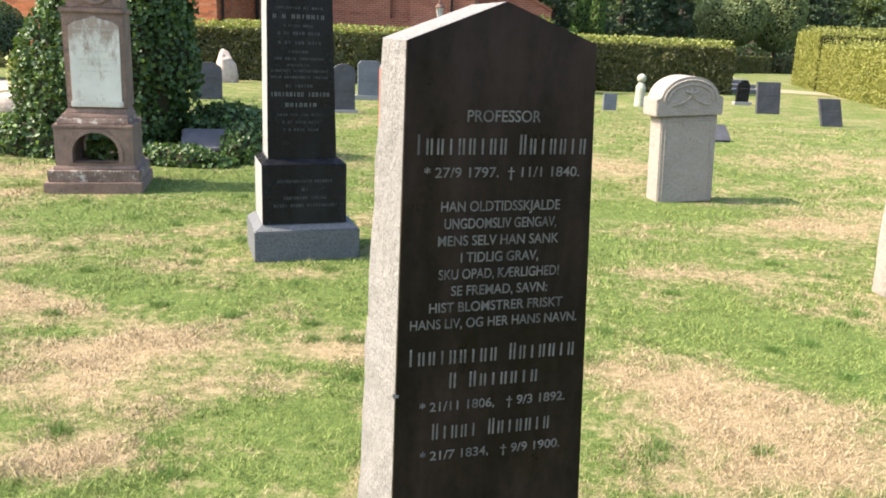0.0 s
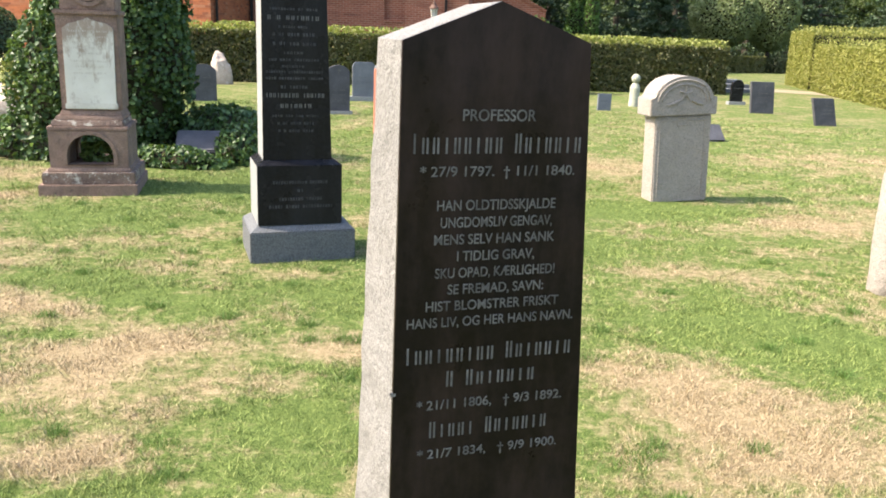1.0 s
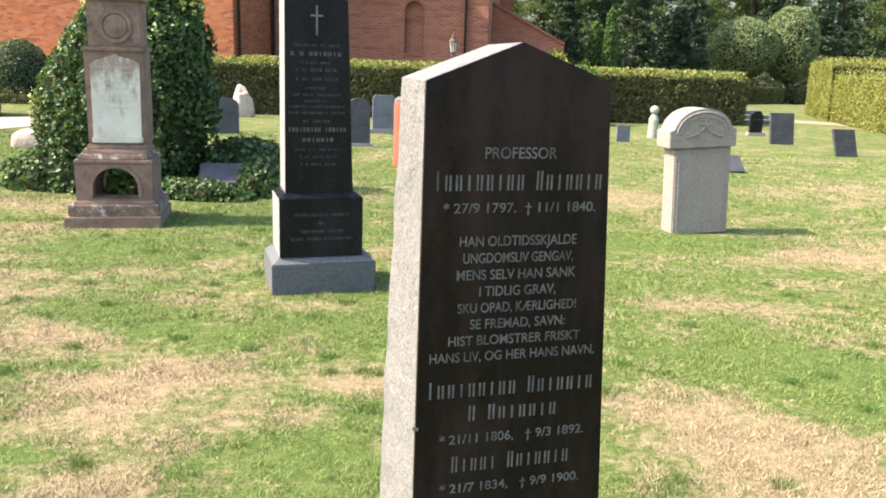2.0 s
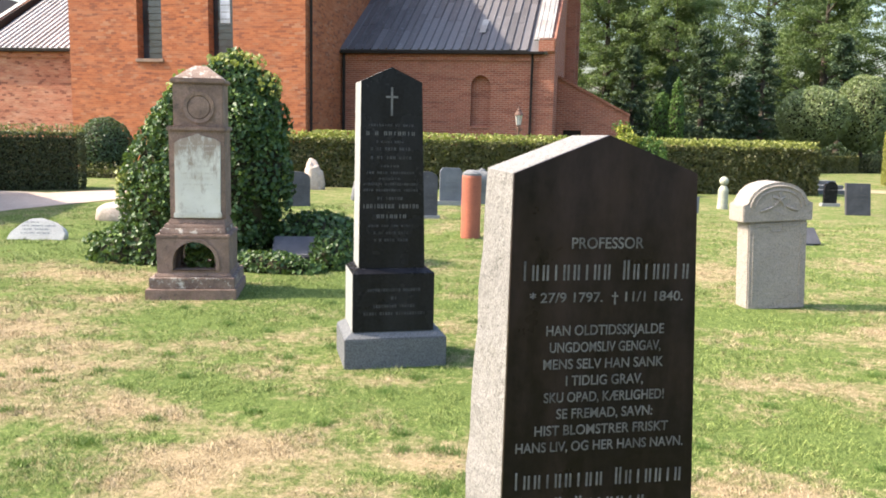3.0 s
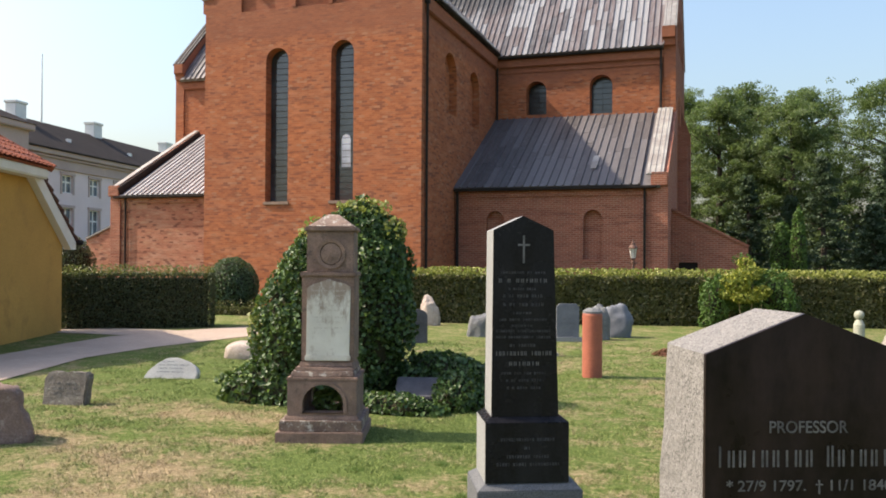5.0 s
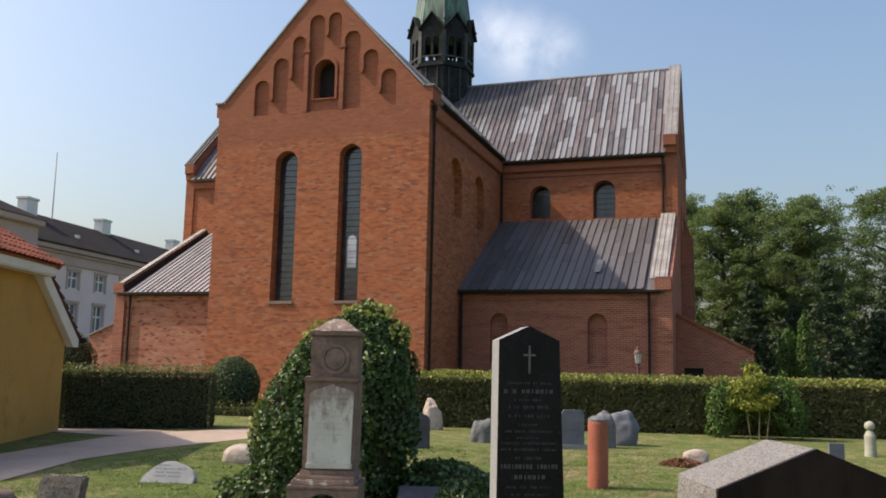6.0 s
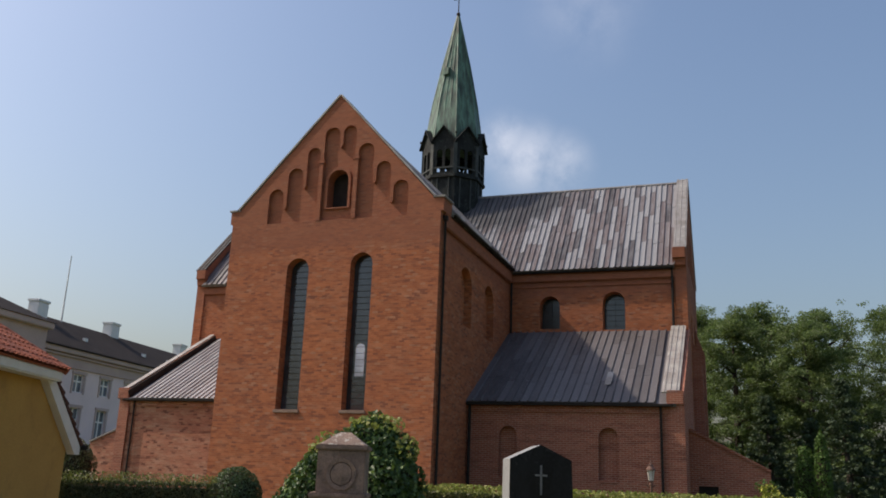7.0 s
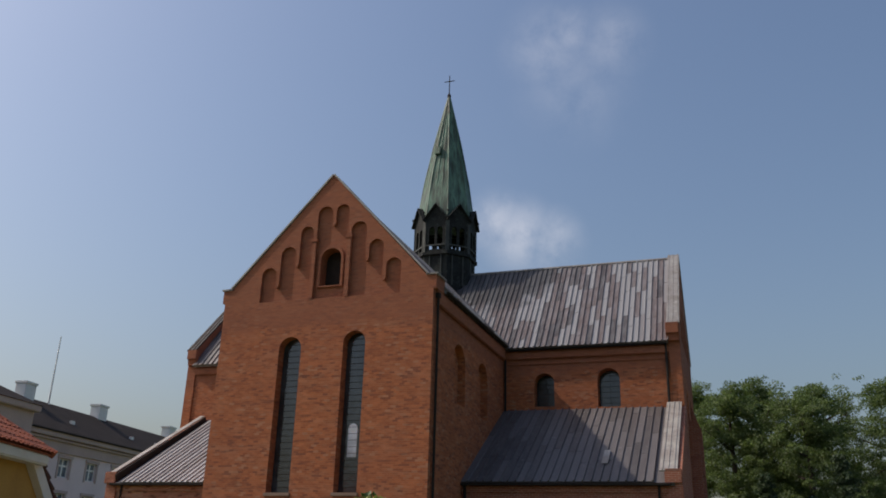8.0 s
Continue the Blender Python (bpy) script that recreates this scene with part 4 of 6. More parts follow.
        part("gutter", box(xa, xb - 0.1, LY - 0.30, LY - 0.17, E_L - 0.11, E_L - 0.005, 0.03), GUTTER, ch)
        part("cornice", box(xa, xb, LY - 0.07, LY, 4.18, 4.42, 0.02), BRICK_LOW if side == 1 else BRICK_PATCHED, ch)
        ex = mx(-2.08)
        px0, px1 = sorted((mx(-2.6), ex))
        part("end_pier", prism([(LY - 0.1, 0), (LY - 0.1, 4.7), (LY + 0.1, 5.02), (NY + 0.2, 8.36), (NY + 0.2, 0)], 0, px1 - px0), BRICK_LOW, ch).matrix_basis = Matrix(((0, -1, 0, px1), (1, 0, 0, 0), (0, 0, 1, 0), (0, 0, 0, 1)))
        cx = (px0 + px1) / 2 - (0.2 if side == 1 else 0.0)
        coping(ch, (cx, LY - 0.18, 4.9), (cx, NY - 0.1, 8.36), 0.62 if side == 1 else 0.26, 0.05, (1, 0, 0), COPING_LIGHT)
        if side == -1:
            # near-black strip added for the shaded face between coping and roof
            coping(ch, (px1 + 0.02, LY - 0.1, 4.55), (px1 + 0.02, NY - 0.1, 8.0), 0.05, 0.36, (1, 0, 0), GUTTER)
        if side == 1:
            for k in range(3):
                part("lead_roll", tube([(cx - 0.2 + 0.2 * k, LY - 0.18, 4.97), (cx - 0.2 + 0.2 * k, NY - 0.1, 8.43)], [0.018, 0.018], 6), COPING_LIGHT, ch)
        part("corbel", box(px0 - 0.08, px1, LY - 0.2, LY - 0.08, 4.5, 5.0, 0.03), BRICK_LOW, ch)
        part("drainpipe", tube([(mx(-2.9), LY - 0.09, 4.5), (mx(-2.9), LY - 0.09, 0)], [0.045, 0.045], 8), GUTTER, ch)
        if side == 1:
            part("drainpipe", tube([(X1 + 0.12, LY - 0.09, 4.5), (X1 + 0.12, LY - 0.09, 0)], [0.06, 0.06], 8), GUTTER, ch)
        # far aisle
        part("aisle_wall", prism([(2 * RY - NY, 0), (2 * RY - LY, 0), (2 * RY - LY, 4.9), (2 * RY - NY, 8.5)], 0, xb - xa + 0.3), BRICK, ch).matrix_basis = Matrix(((0, -1, 0, max(xb, px1)), (1, 0, 0, 0), (0, 0, 1, 0), (0, 0, 0, 1)))
    # sloping flank walls beyond both ends
    for a, b, za, zb, mat in ((-2.08, 0.72, 3.75, 2.3, BRICK_LOW), (2 * CX + 2.08, -29.9, 3.75, 2.6, BRICK_PATCHED)):
        u0, u1 = sorted((a, b))
        z0, z1 = (za, zb) if a < b else (zb, za)
        f = part("flank_wall", wall_mesh("flank_wall", [(u0, 0), (u1, 0), (u1, z1), (u0, z0)], [([(-1.8, 1.3), (-1.1, 1.3), (-1.1, 1.72), (-1.8, 1.72)], 0.2)] if b > a else [], 5.0, lambda u, z, d: (u, 33.5 + d, z)), mat, ch, "low brick wall with sloping top")
        part("coping", slab((u0, 33.42, z0), (u1, 33.42, z1), (u1, 38.5, z1), (u0, 38.5, z0), -0.08), COPING if b < a else BRICK_LOW, f)
        if b > a:
            part("cellar_hatch", box(-1.8, -1.1, 33.62, 33.66, 1.3, 1.72), GUTTER, f, "dark hatch")
    for y0, y1, zt in ((43.4, 44.3, 9.2), (39.6, 40.2, 8.2)):
        part("buttress", prism([(0, 0), (0.45, 0), (0.42, zt - 1.2), (0.0, zt)], y0, y1, 0.02), BRICK_LOW, ch, "weathered brick buttress").matrix_basis = pose(NX1, 0, 0)
    # ridge turret over the crossing
    tx, ty = CX - 0.2, RY
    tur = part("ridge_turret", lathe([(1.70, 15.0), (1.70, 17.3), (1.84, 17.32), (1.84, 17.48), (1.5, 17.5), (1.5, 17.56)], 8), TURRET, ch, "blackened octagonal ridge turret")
    tur.matrix_basis = pose(tx, ty, 0, 0, 0, 22.5)
    rr = 1.70
    for k in range(8):
        a = radians(45 * k)
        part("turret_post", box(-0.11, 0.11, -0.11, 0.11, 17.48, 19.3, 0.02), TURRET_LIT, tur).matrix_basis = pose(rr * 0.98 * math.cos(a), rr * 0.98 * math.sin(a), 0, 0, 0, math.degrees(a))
        part("finial", lathe([(0.02, 19.3), (0.02, 19.75), (0.06, 19.79), (0.06, 19.85), (0.01, 19.92)], 8), TURRET, tur).matrix_basis = pose(rr * 1.1 * math.cos(a), rr * 1.1 * math.sin(a), 0)
    for k in range(8):
        a = radians(45 * k + 22.5)
        ap = rr * math.cos(radians(22.5))
        w = rr * math.sin(radians(22.5))
        rot = Matrix(((-math.sin(a), math.cos(a), 0, ap * math.cos(a)), (math.cos(a), math.sin(a), 0, ap * math.sin(a)), (0, 0, 1, 0), (0, 0, 0, 1)))
        pair = [(arch(s * w * 0.36 - w * 0.25, s * w * 0.36 + w * 0.25, 17.62, 18.95, 8), None) for s in (-1, 1)]
        gp = part("turret_gable", wall_mesh("turret_gable", [(-w, 17.5), (w, 17.5), (w, 19.45), (0, 20.2), (-w, 19.45)], pair, -0.12, lambda u, z, d: (u, d + 0.06, z)), TURRET, tur)
        gp.matrix_basis = rot
        for s in (-1, 1):
            part("gable_roof", mesh_of("gable_roof", [(s * w * 1.14, 0.24, 19.32), (0, 0.24, 20.26), (0, -0.9, 20.26), (s * w * 1.14, -0.9, 19.32), (s * w * 1.14, 0.24, 19.38), (0, 0.24, 20.34), (0, -0.9, 20.34), (s * w * 1.14, -0.9, 19.38)],
                 [(0, 1, 2, 3), (4, 5, 6, 7), (0, 1, 5, 4), (1, 2, 6, 5), (2, 3, 7, 6), (3, 0, 4, 7)]), TURRET, gp)
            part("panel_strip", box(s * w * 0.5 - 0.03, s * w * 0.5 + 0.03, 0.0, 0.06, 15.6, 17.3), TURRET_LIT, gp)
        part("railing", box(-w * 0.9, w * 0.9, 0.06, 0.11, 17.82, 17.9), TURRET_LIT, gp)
    part("bell", lathe([(0.5, 17.9), (0.42, 18.05), (0.3, 18.4), (0.22, 18.6), (0.05, 18.7)], 16), TURRET, tur)
    sp = part("spire", lathe([(1.66, 19.4), (1.55, 20.6), (1.28, 22.2), (0.8, 24.7), (0.35, 26.7), (0.06, 28.0)], 8), COPPER, ch, "green verdigris copper spire")
    sp.matrix_basis = pose(tx, ty, 0, 0, 0, 22.5)
    for k in range(8):
        for f in (0.0, 0.34, 0.67):
            a0, a1 = radians(45 * k), radians(45 * (k + 1))
            pts = [(r * ((1 - f) * math.cos(a0) + f * math.cos(a1)), r * ((1 - f) * math.sin(a0) + f * math.sin(a1)), z) for r, z in ((1.67, 19.5), (1.29, 22.2), (0.81, 24.7), (0.36, 26.7), (0.06, 28.0))]
            part("seam", tube(pts, [0.04 if f == 0 else 0.022] * 5, 5), COPPER, sp)
    part("spire_hatch", box(-0.2, 0.2, -1.02, -0.6, 23.75, 24.2, 0.03), COPPER, sp).matrix_basis = pose(-0.12, 0.0, 0, 0, 0, -32)
    part("cross_ball", lathe([(0.03, 27.9), (0.1, 28.0), (0.12, 28.1), (0.1, 28.2), (0.03, 28.3)], 10), GUTTER, sp)
    bm = tube([(0, 0, 28.2), (0, 0, 29.55)], [0.035, 0.03], 6)
    tube([(-0.32, 0, 29.15), (0.32, 0, 29.15)], [0.03, 0.03], 6, bm)
    part("spire_cross", bm, GUTTER, ch, "dark iron cross on the spire").matrix_basis = pose(tx, ty, 0)
    return ch

# ---------------------------------------------------------------- gravestones
def text_line(parent, body, u0, u1, z, cap, y, material, label=""):
    """Raised lettering between u0 and u1 on the base line z, on a face at depth y."""
    cu = bpy.data.curves.new("lettering", "FONT")
    cu.body, cu.size, cu.extrude, cu.offset = body, 1.0, 0.01, 0.006
    tmp = bpy.data.objects.new("lettering", cu)
    me = bpy.data.meshes.new_from_object(tmp)
    bpy.data.objects.remove(tmp)
    bpy.data.curves.remove(cu)
    co = np.array([v.co[:] for v in me.vertices])
    lo, hi = co.min(0), co.max(0)
    sx, sz = (u1 - u0) / (hi[0] - lo[0]), cap / 0.70
    for v in me.vertices:
        x, yy, zz = v.co
        v.co = (u0 + (x - lo[0]) * sx, y - 0.0012 - zz * 0.08, z + yy * sz)
    return part("lettering", me, material, parent, label)


def bars(parent, words, u0, u1, z, cap, y, material, big=1.25, name="inscription_line"):
    """A line of writing as plain upright bars, one a letter; words holds the letters of each word."""
    bm = bmesh.new()
    cells = sum(words) + 0.9 * (len(words) - 1)
    step = (u1 - u0) / cells
    u = u0
    for w in words:
        for k in range(w):
            h = cap * (big if k == 0 else 1.0)
            # a broad letter is two thin strokes, a narrow one a single stroke
            for f in ((0.14, 0.54) if (k + w) % 3 else (0.34,)):
                box(u + step * f, u + step * (f + 0.19), y - 0.0015, y - 0.0002, z, z + h, 0, bm)
            u += step
        u += step * 0.9
    return part(name, bm, material, parent, "worn lettering reduced to plain bars")


def build_main_stone():
    s = thing("headstone", "tall tapered granite headstone with polished black inscribed face", "gravestone", m=pose(-0.307, 2.19, 0, 0, 0, 22))
    front = [(-0.008, -0.02), (0.528, -0.02), (0.443, 1.658), (0.222, 1.742), (0.0, 1.653)]
    back = [(-0.005, -0.02), (0.52, -0.02), (0.437, 1.655), (0.219, 1.738), (0.006, 1.651)]
    b = bmesh.new()
    # rough hewn body: rings of the outline that grow thicker towards the foot
    rings = []
    levels = 16
    for k in range(levels + 1):
        z = -0.02 + (1.652 + 0.02) * k / levels
        f = k / levels
        depth = 0.478 - 0.237 * f ** 0.9
        l, r = -0.008 + 0.008 * f, 0.528 - 0.085 * f
        ring = [(l, 0.012, z), (r, 0.012, z)]
        for j in range(1, 5):
            ring.append((r + 0.006 * noise.noise(Vector((9, j, z * 9))), 0.012 + depth * j / 4 + 0.008 * noise.noise(Vector((j, 3, z * 7))), z))
        for j in range(4, 0, -1):
            ring.append((l + 0.010 * noise.noise(Vector((1, j * 1.7, z * 9))), 0.012 + depth * j / 4 + 0.012 * noise.noise(Vector((j, 7, z * 8))), z))
        rings.append([b.verts.new(p) for p in ring])
    n = len(rings[0])
    for p, q in zip(rings, rings[1:]):
        for i in range(n):
            b.faces.new((p[i], p[(i + 1) % n], q[(i + 1) % n], q[i]))
    fr, bk = b.verts.new((0.222, 0.012, 1.742)), b.verts.new((0.222, 0.252, 1.738))
    t = rings[-1]
    b.faces.new((t[0], t[1], fr))
    b.faces.new((t[1], *t[2:6], bk, fr))
    b.faces.new((t[0], fr, bk, *t[6:10]))
    b.faces.new((t[5], t[6], bk))
    bmesh.ops.recalc_face_normals(b, faces=b.faces[:])
    body = part("body", b, GRANITE, s, "rough hewn light grey granite sides")
    face = part("polished_face", prism(front, 0.0, 0.0125, 0.0), BLACK_FACE, s, "polished black granite face with brown bloom")
    chip = part("chip", box(-0.012, 0.004, -0.0006, 0.008, 0.822, 0.834, 0.002), GRANITE, s, "chipped edge showing pale granite")
    M_, y = LETTER, 0.0
    text_line(s, "PROFESSOR", 0.142, 0.318, 1.482, 0.026, y, M_)
    bars(s, (9, 7), 0.021, 0.442, 1.408, 0.036, y, M_)
    text_line(s, "* 27/9 1797.  † 11/1 1840.", 0.046, 0.425, 1.356, 0.023, y, M_)
    poem = [("HAN OLDTIDSSKJALDE", 0.089, 0.382), ("UNGDOMSLIV GENGAV,", 0.099, 0.376), ("MENS SELV HAN SANK", 0.085, 0.385), ("I TIDLIG GRAV,", 0.142, 0.336),
            ("SKU OPAD, KÆRLIGHED!", 0.090, 0.392), ("SE FREMAD, SAVN:", 0.122, 0.365), ("HIST BLOMSTRER FRISKT", 0.070, 0.408), ("HANS LIV, OG HER HANS NAVN.", 0.025, 0.450)]
    for k, (line, a, c) in enumerate(poem):
        text_line(s, line, a, c, 1.277 - 0.0405 * k, 0.024, y, M_)
    bars(s, (9, 7), 0.018, 0.457, 0.902, 0.034, y, M_)
    bars(s, (1, 7), 0.124, 0.363, 0.838, 0.032, y, M_)
    text_line(s, "* 21/11 1806,   † 9/3 1892.", 0.055, 0.437, 0.780, 0.024, y, M_)
    bars(s, (5, 7), 0.086, 0.405, 0.704, 0.034, y, M_)
    text_line(s, "* 21/7 1834,   † 9/9 1900.", 0.060, 0.433, 0.648, 0.024, y, M_)


def build_obelisk():
    o = thing("obelisk_tombstone", "tall black polished obelisk slab on a grey granite plinth", "gravestone", m=pose(-1.882, 5.89, 0, 0, 0, 24))
    part("base", box(0, 0.755, 0, 0.56, -0.02, 0.222, 0.008), GRANITE_DARK, o, "coarse blue-grey granite base block")
    part("base_top", box(0.005, 0.75, 0.005, 0.555, 0.222, 0.262, 0.0, top=0.055), GRANITE_DARK, o)
    part("die", box(0.062, 0.664, 0.058, 0.50, 0.262, 0.690, 0.003), GRANITE_FINE, o, "light grey sides")
    part("die_face", box(0.064, 0.662, 0.046, 0.0585, 0.264, 0.688, 0.001), BLACK_SHAFT, o, "polished black face")
    part("die_top", box(0.062, 0.664, 0.046, 0.50, 0.690, 0.722, 0.0, top=0.045), BLACK_SHAFT, o)
    outline = [(0.112, 0.722), (0.598, 0.722), (0.556, 2.058), (0.338, 2.160), (0.120, 2.058)]
    inner = [(0.118, 0.722), (0.592, 0.722), (0.551, 2.058), (0.338, 2.158), (0.125, 2.058)]
    part("shaft", prism([(u, z) for u, z in outline], 0.112, 0.46, 0.002, inner), GRANITE_FINE, o, "light grey honed granite sides")
    part("shaft_face", prism(outline, 0.100, 0.1125), BLACK_SHAFT, o, "polished black inscribed face")
    cr = box(0.332, 0.346, 0.0975, 0.0998, 1.82, 2.02)
    box(0.296, 0.382, 0.0975, 0.0998, 1.945, 1.958, 0, cr)
    part("engraved_cross", cr, LETTER_MID, o, "engraved grey cross")
    y, D = 0.100, LETTER_DIM
    rows = [(1.745, 0.17, 0.50, 0.016, (9, 2, 4)), (1.682, 0.155, 0.515, 0.028, (1, 1, 7)), (1.628, 0.23, 0.43, 0.016, (1, 5, 4)), (1.575, 0.19, 0.48, 0.022, (1, 2, 4, 4)),
            (1.513, 0.19, 0.49, 0.022, (1, 2, 3, 4)), (1.455, 0.26, 0.40, 0.016, (6,)), (1.408, 0.16, 0.51, 0.017, (3, 4, 9)), (1.365, 0.25, 0.41, 0.015, (7,)), (1.326, 0.14, 0.54, 0.017, (8, 14)),
            (1.283, 0.14, 0.54, 0.017, (4, 10, 6)), (1.222, 0.24, 0.43, 0.020, (2, 6)), (1.160, 0.135, 0.55, 0.030, (9, 6)), (1.088, 0.235, 0.46, 0.028, (7,)), (1.025, 0.18, 0.51, 0.016, (4, 3, 3, 5)),
            (0.972, 0.215, 0.475, 0.019, (1, 2, 4, 4)), (0.920, 0.22, 0.47, 0.019, (1, 1, 4, 4))]
    for z, a, c, cap, words in rows:
        bars(o, words, a, c, z, cap, y, LETTER_MID if cap >= 0.027 else D, 1.0)
    for z, a, c, words in ((0.560, 0.17, 0.56, (13, 7)), (0.500, 0.34, 0.39, (2,)), (0.440, 0.21, 0.52, (9, 6)), (0.385, 0.14, 0.60, (5, 5, 11))):
        bars(o, words, a, c, z, 0.022, 0.046, D, 1.0)


def build_monument():
    m = thing("sandstone_monument", "weathered brown sandstone monument with arched base and marble tablet", "gravestone", m=pose(-4.473, 7.61, 0, 0, 0, 18) @ Matrix.Diagonal((0.97, 1, 1, 1)))
    S, L = SANDSTONE, SANDSTONE_LICHEN
    dep = 0.86

    def tier(name, a, c, z0, z1, mat, top=0.0, bevel=0.008, e=None):
        e = a if e is None else e
        return part(name, box(a, c, e, dep - e, z0, z1, bevel, top=top), mat, m)

    tier("bottom_step", 0.0, 0.905, -0.02, 0.105, S)
    tier("middle_step", 0.035, 0.885, 0.105, 0.215, L, 0.0)
    tier("upper_step", 0.075, 0.850, 0.215, 0.255, S, 0.015)
    op = arch(0.262, 0.690, 0.285, 0.568, 14, 0.2)
    for d0 in (0.1, 0.62):
        bm = wall_mesh("arched_block", [(0.105, 0.255), (0.825, 0.255), (0.825, 0.60), (0.105, 0.60)], [(op, None)], 0.14, lambda u, z, d, d0=d0: (u, d0 + d, z))
        part("arched_block", bm, S, m, "sandstone block pierced by a round arch")
    for u in (0.105, 0.685):
        part("base_side", box(u, u + 0.14, 0.24, 0.62, 0.255, 0.60), S, m)
    ring = arch(0.225, 0.727, 0.285, 0.600, 14, 0.235)
    part("arch_moulding", wall_mesh("arch_moulding", ring, [(op, None)], 0.03, lambda u, z, d: (u, 0.085 + d, z)), S, m)
    tier("lower_cornice", 0.095, 0.838, 0.60, 0.640, S, 0.0, 0.01)
    tier("cornice_step", 0.125, 0.80, 0.640, 0.695, L, 0.015, 0.01)
    tier("cornice_step", 0.165, 0.79, 0.695, 0.735, S, 0.01, 0.008)
    tier("cornice_step", 0.20, 0.78, 0.735, 0.785, S, 0.02, 0.008)
    part("shaft", box(0.225, 0.780, 0.225, 0.66, 0.785, 1.655, 0.006), S, m)
    part("shaft_moulding", box(0.205, 0.80, 0.205, 0.68, 1.650, 1.700, 0.012), S, m)
    part("upper_block", box(0.27, 0.765, 0.25, 0.64, 1.70, 2.115, 0.006), S, m)
    part("roundel_ring", lathe([(0.155, 0.0), (0.155, 0.02), (0.118, 0.014), (0.115, 0.0)], 28), S, m).matrix_basis = pose(0.528, 0.25, 1.885, 90)
    part("roundel", lathe([(0.112, 0.0), (0.108, 0.008), (0.02, 0.016)], 28), S, m, "worn relief disc").matrix_basis = pose(0.528, 0.25, 1.885, 90)
    part("cap_moulding", box(0.245, 0.79, 0.225, 0.665, 2.115, 2.165, 0.012), S, m)
    part("cap", box(0.27, 0.765, 0.25, 0.64, 2.165, 2.30, 0.01, top=0.185), L, m, "lichened pyramid cap")
    tab = [(0.278, 0.845), (0.732, 0.845), (0.742, 1.545), (0.68, 1.585), (0.575, 1.60), (0.513, 1.632), (0.45, 1.60), (0.345, 1.575), (0.283, 1.535)]
    part("tablet", prism(tab, 0.205, 0.224, 0.004), TABLET, m, "weathered white marble tablet with stains")
    part("tablet_foot", box(0.265, 0.745, 0.198, 0.226, 0.795, 0.850, 0.006), MARBLE, m)
    for z, a, c, w in ((1.50, 0.34, 0.69, (5, 4, 6)), (1.45, 0.32, 0.70, (7, 9)), (1.40, 0.36, 0.66, (4, 8)), (1.35, 0.33, 0.69, (8, 3, 5)), (1.30, 0.40, 0.62, (9,)), (1.23, 0.34, 0.69, (6, 9)), (1.18, 0.38, 0.64, (5, 6)), (1.12, 0.36, 0.66, (4, 4, 4))):
        bars(m, w, a, c, z, 0.018, 0.205, MARBLE_TEXT, 1.0)


def build_round_head_stone():
    r = thing("round_headed_headstone", "pale granite headstone with overhanging round carved head", "gravestone", m=pose(1.365, 8.97, 0, 0, -3, 18))
    part("slab", box(0.0, 0.62, 0, 0.25, -0.02, 0.88, 0.012), GRANITE_WARM, r)
    head = [(-0.075, 0.88), (0.655, 0.88), (0.655, 1.06), (0.605, 1.065)] + [(0.29 + 0.315 * math.cos(math.pi * k / 18), 1.045 + 0.225 * math.sin(math.pi * k / 18)) for k in range(1, 18)] + [(-0.025, 1.06), (-0.075, 1.055)]
    part("head", prism(head, -0.03, 0.28, 0.008), GRANITE_WARM, r, "overhanging carved head")
    def rim(c0, z0, ru, rz, y, name):
        bm = bmesh.new()
        tube([(c0 + ru * math.cos(math.pi * k / 16), y, z0 + rz * math.sin(math.pi * k / 16)) for k in range(17)], [0.010] * 17, 6, bm)
        part(name, bm, GRANITE_WARM, r)
    rim(0.29, 1.03, 0.285, 0.205, -0.032, "arched_moulding")
    rim(0.29, 1.02, 0.245, 0.17, -0.032, "arched_moulding")
    bm = bmesh.new()
    for k in range(5):
        a = radians(90 + 72 * k)
        tube([(0.30, -0.032, 1.10), (0.30 + 0.075 * math.cos(a), -0.034, 1.10 + 0.075 * math.sin(a))], [0.016, 0.008], 6, bm)
    for s in (-1, 1):
        tube([(0.30 + s * 0.07, -0.032, 1.03), (0.30 + s * 0.14, -0.034, 1.0), (0.30 + s * 0.2, -0.032, 0.985)], [0.012, 0.016, 0.008], 6, bm)
    part("carved_relief", bm, GRANITE_WARM, r, "worn carved relief")
    bm = bmesh.new()
    for a, b in (((0.05, 0.80), (0.05, 0.05)), ((0.55, 0.80), (0.55, 0.05)), ((0.05, 0.83), (0.24, 0.83)), ((0.36, 0.83), (0.55, 0.83)), ((0.24, 0.83), (0.24, 0.78)), ((0.36, 0.83), (0.36, 0.78)), ((0.24, 0.78), (0.36, 0.78)), ((0.05, 0.855), (0.55, 0.855))):
        tube([(a[0], 0.0, a[1]), (b[0], 0.0, b[1])], [0.008, 0.008], 5, bm)
    part("carved_frame", bm, GRANITE_WARM, r)


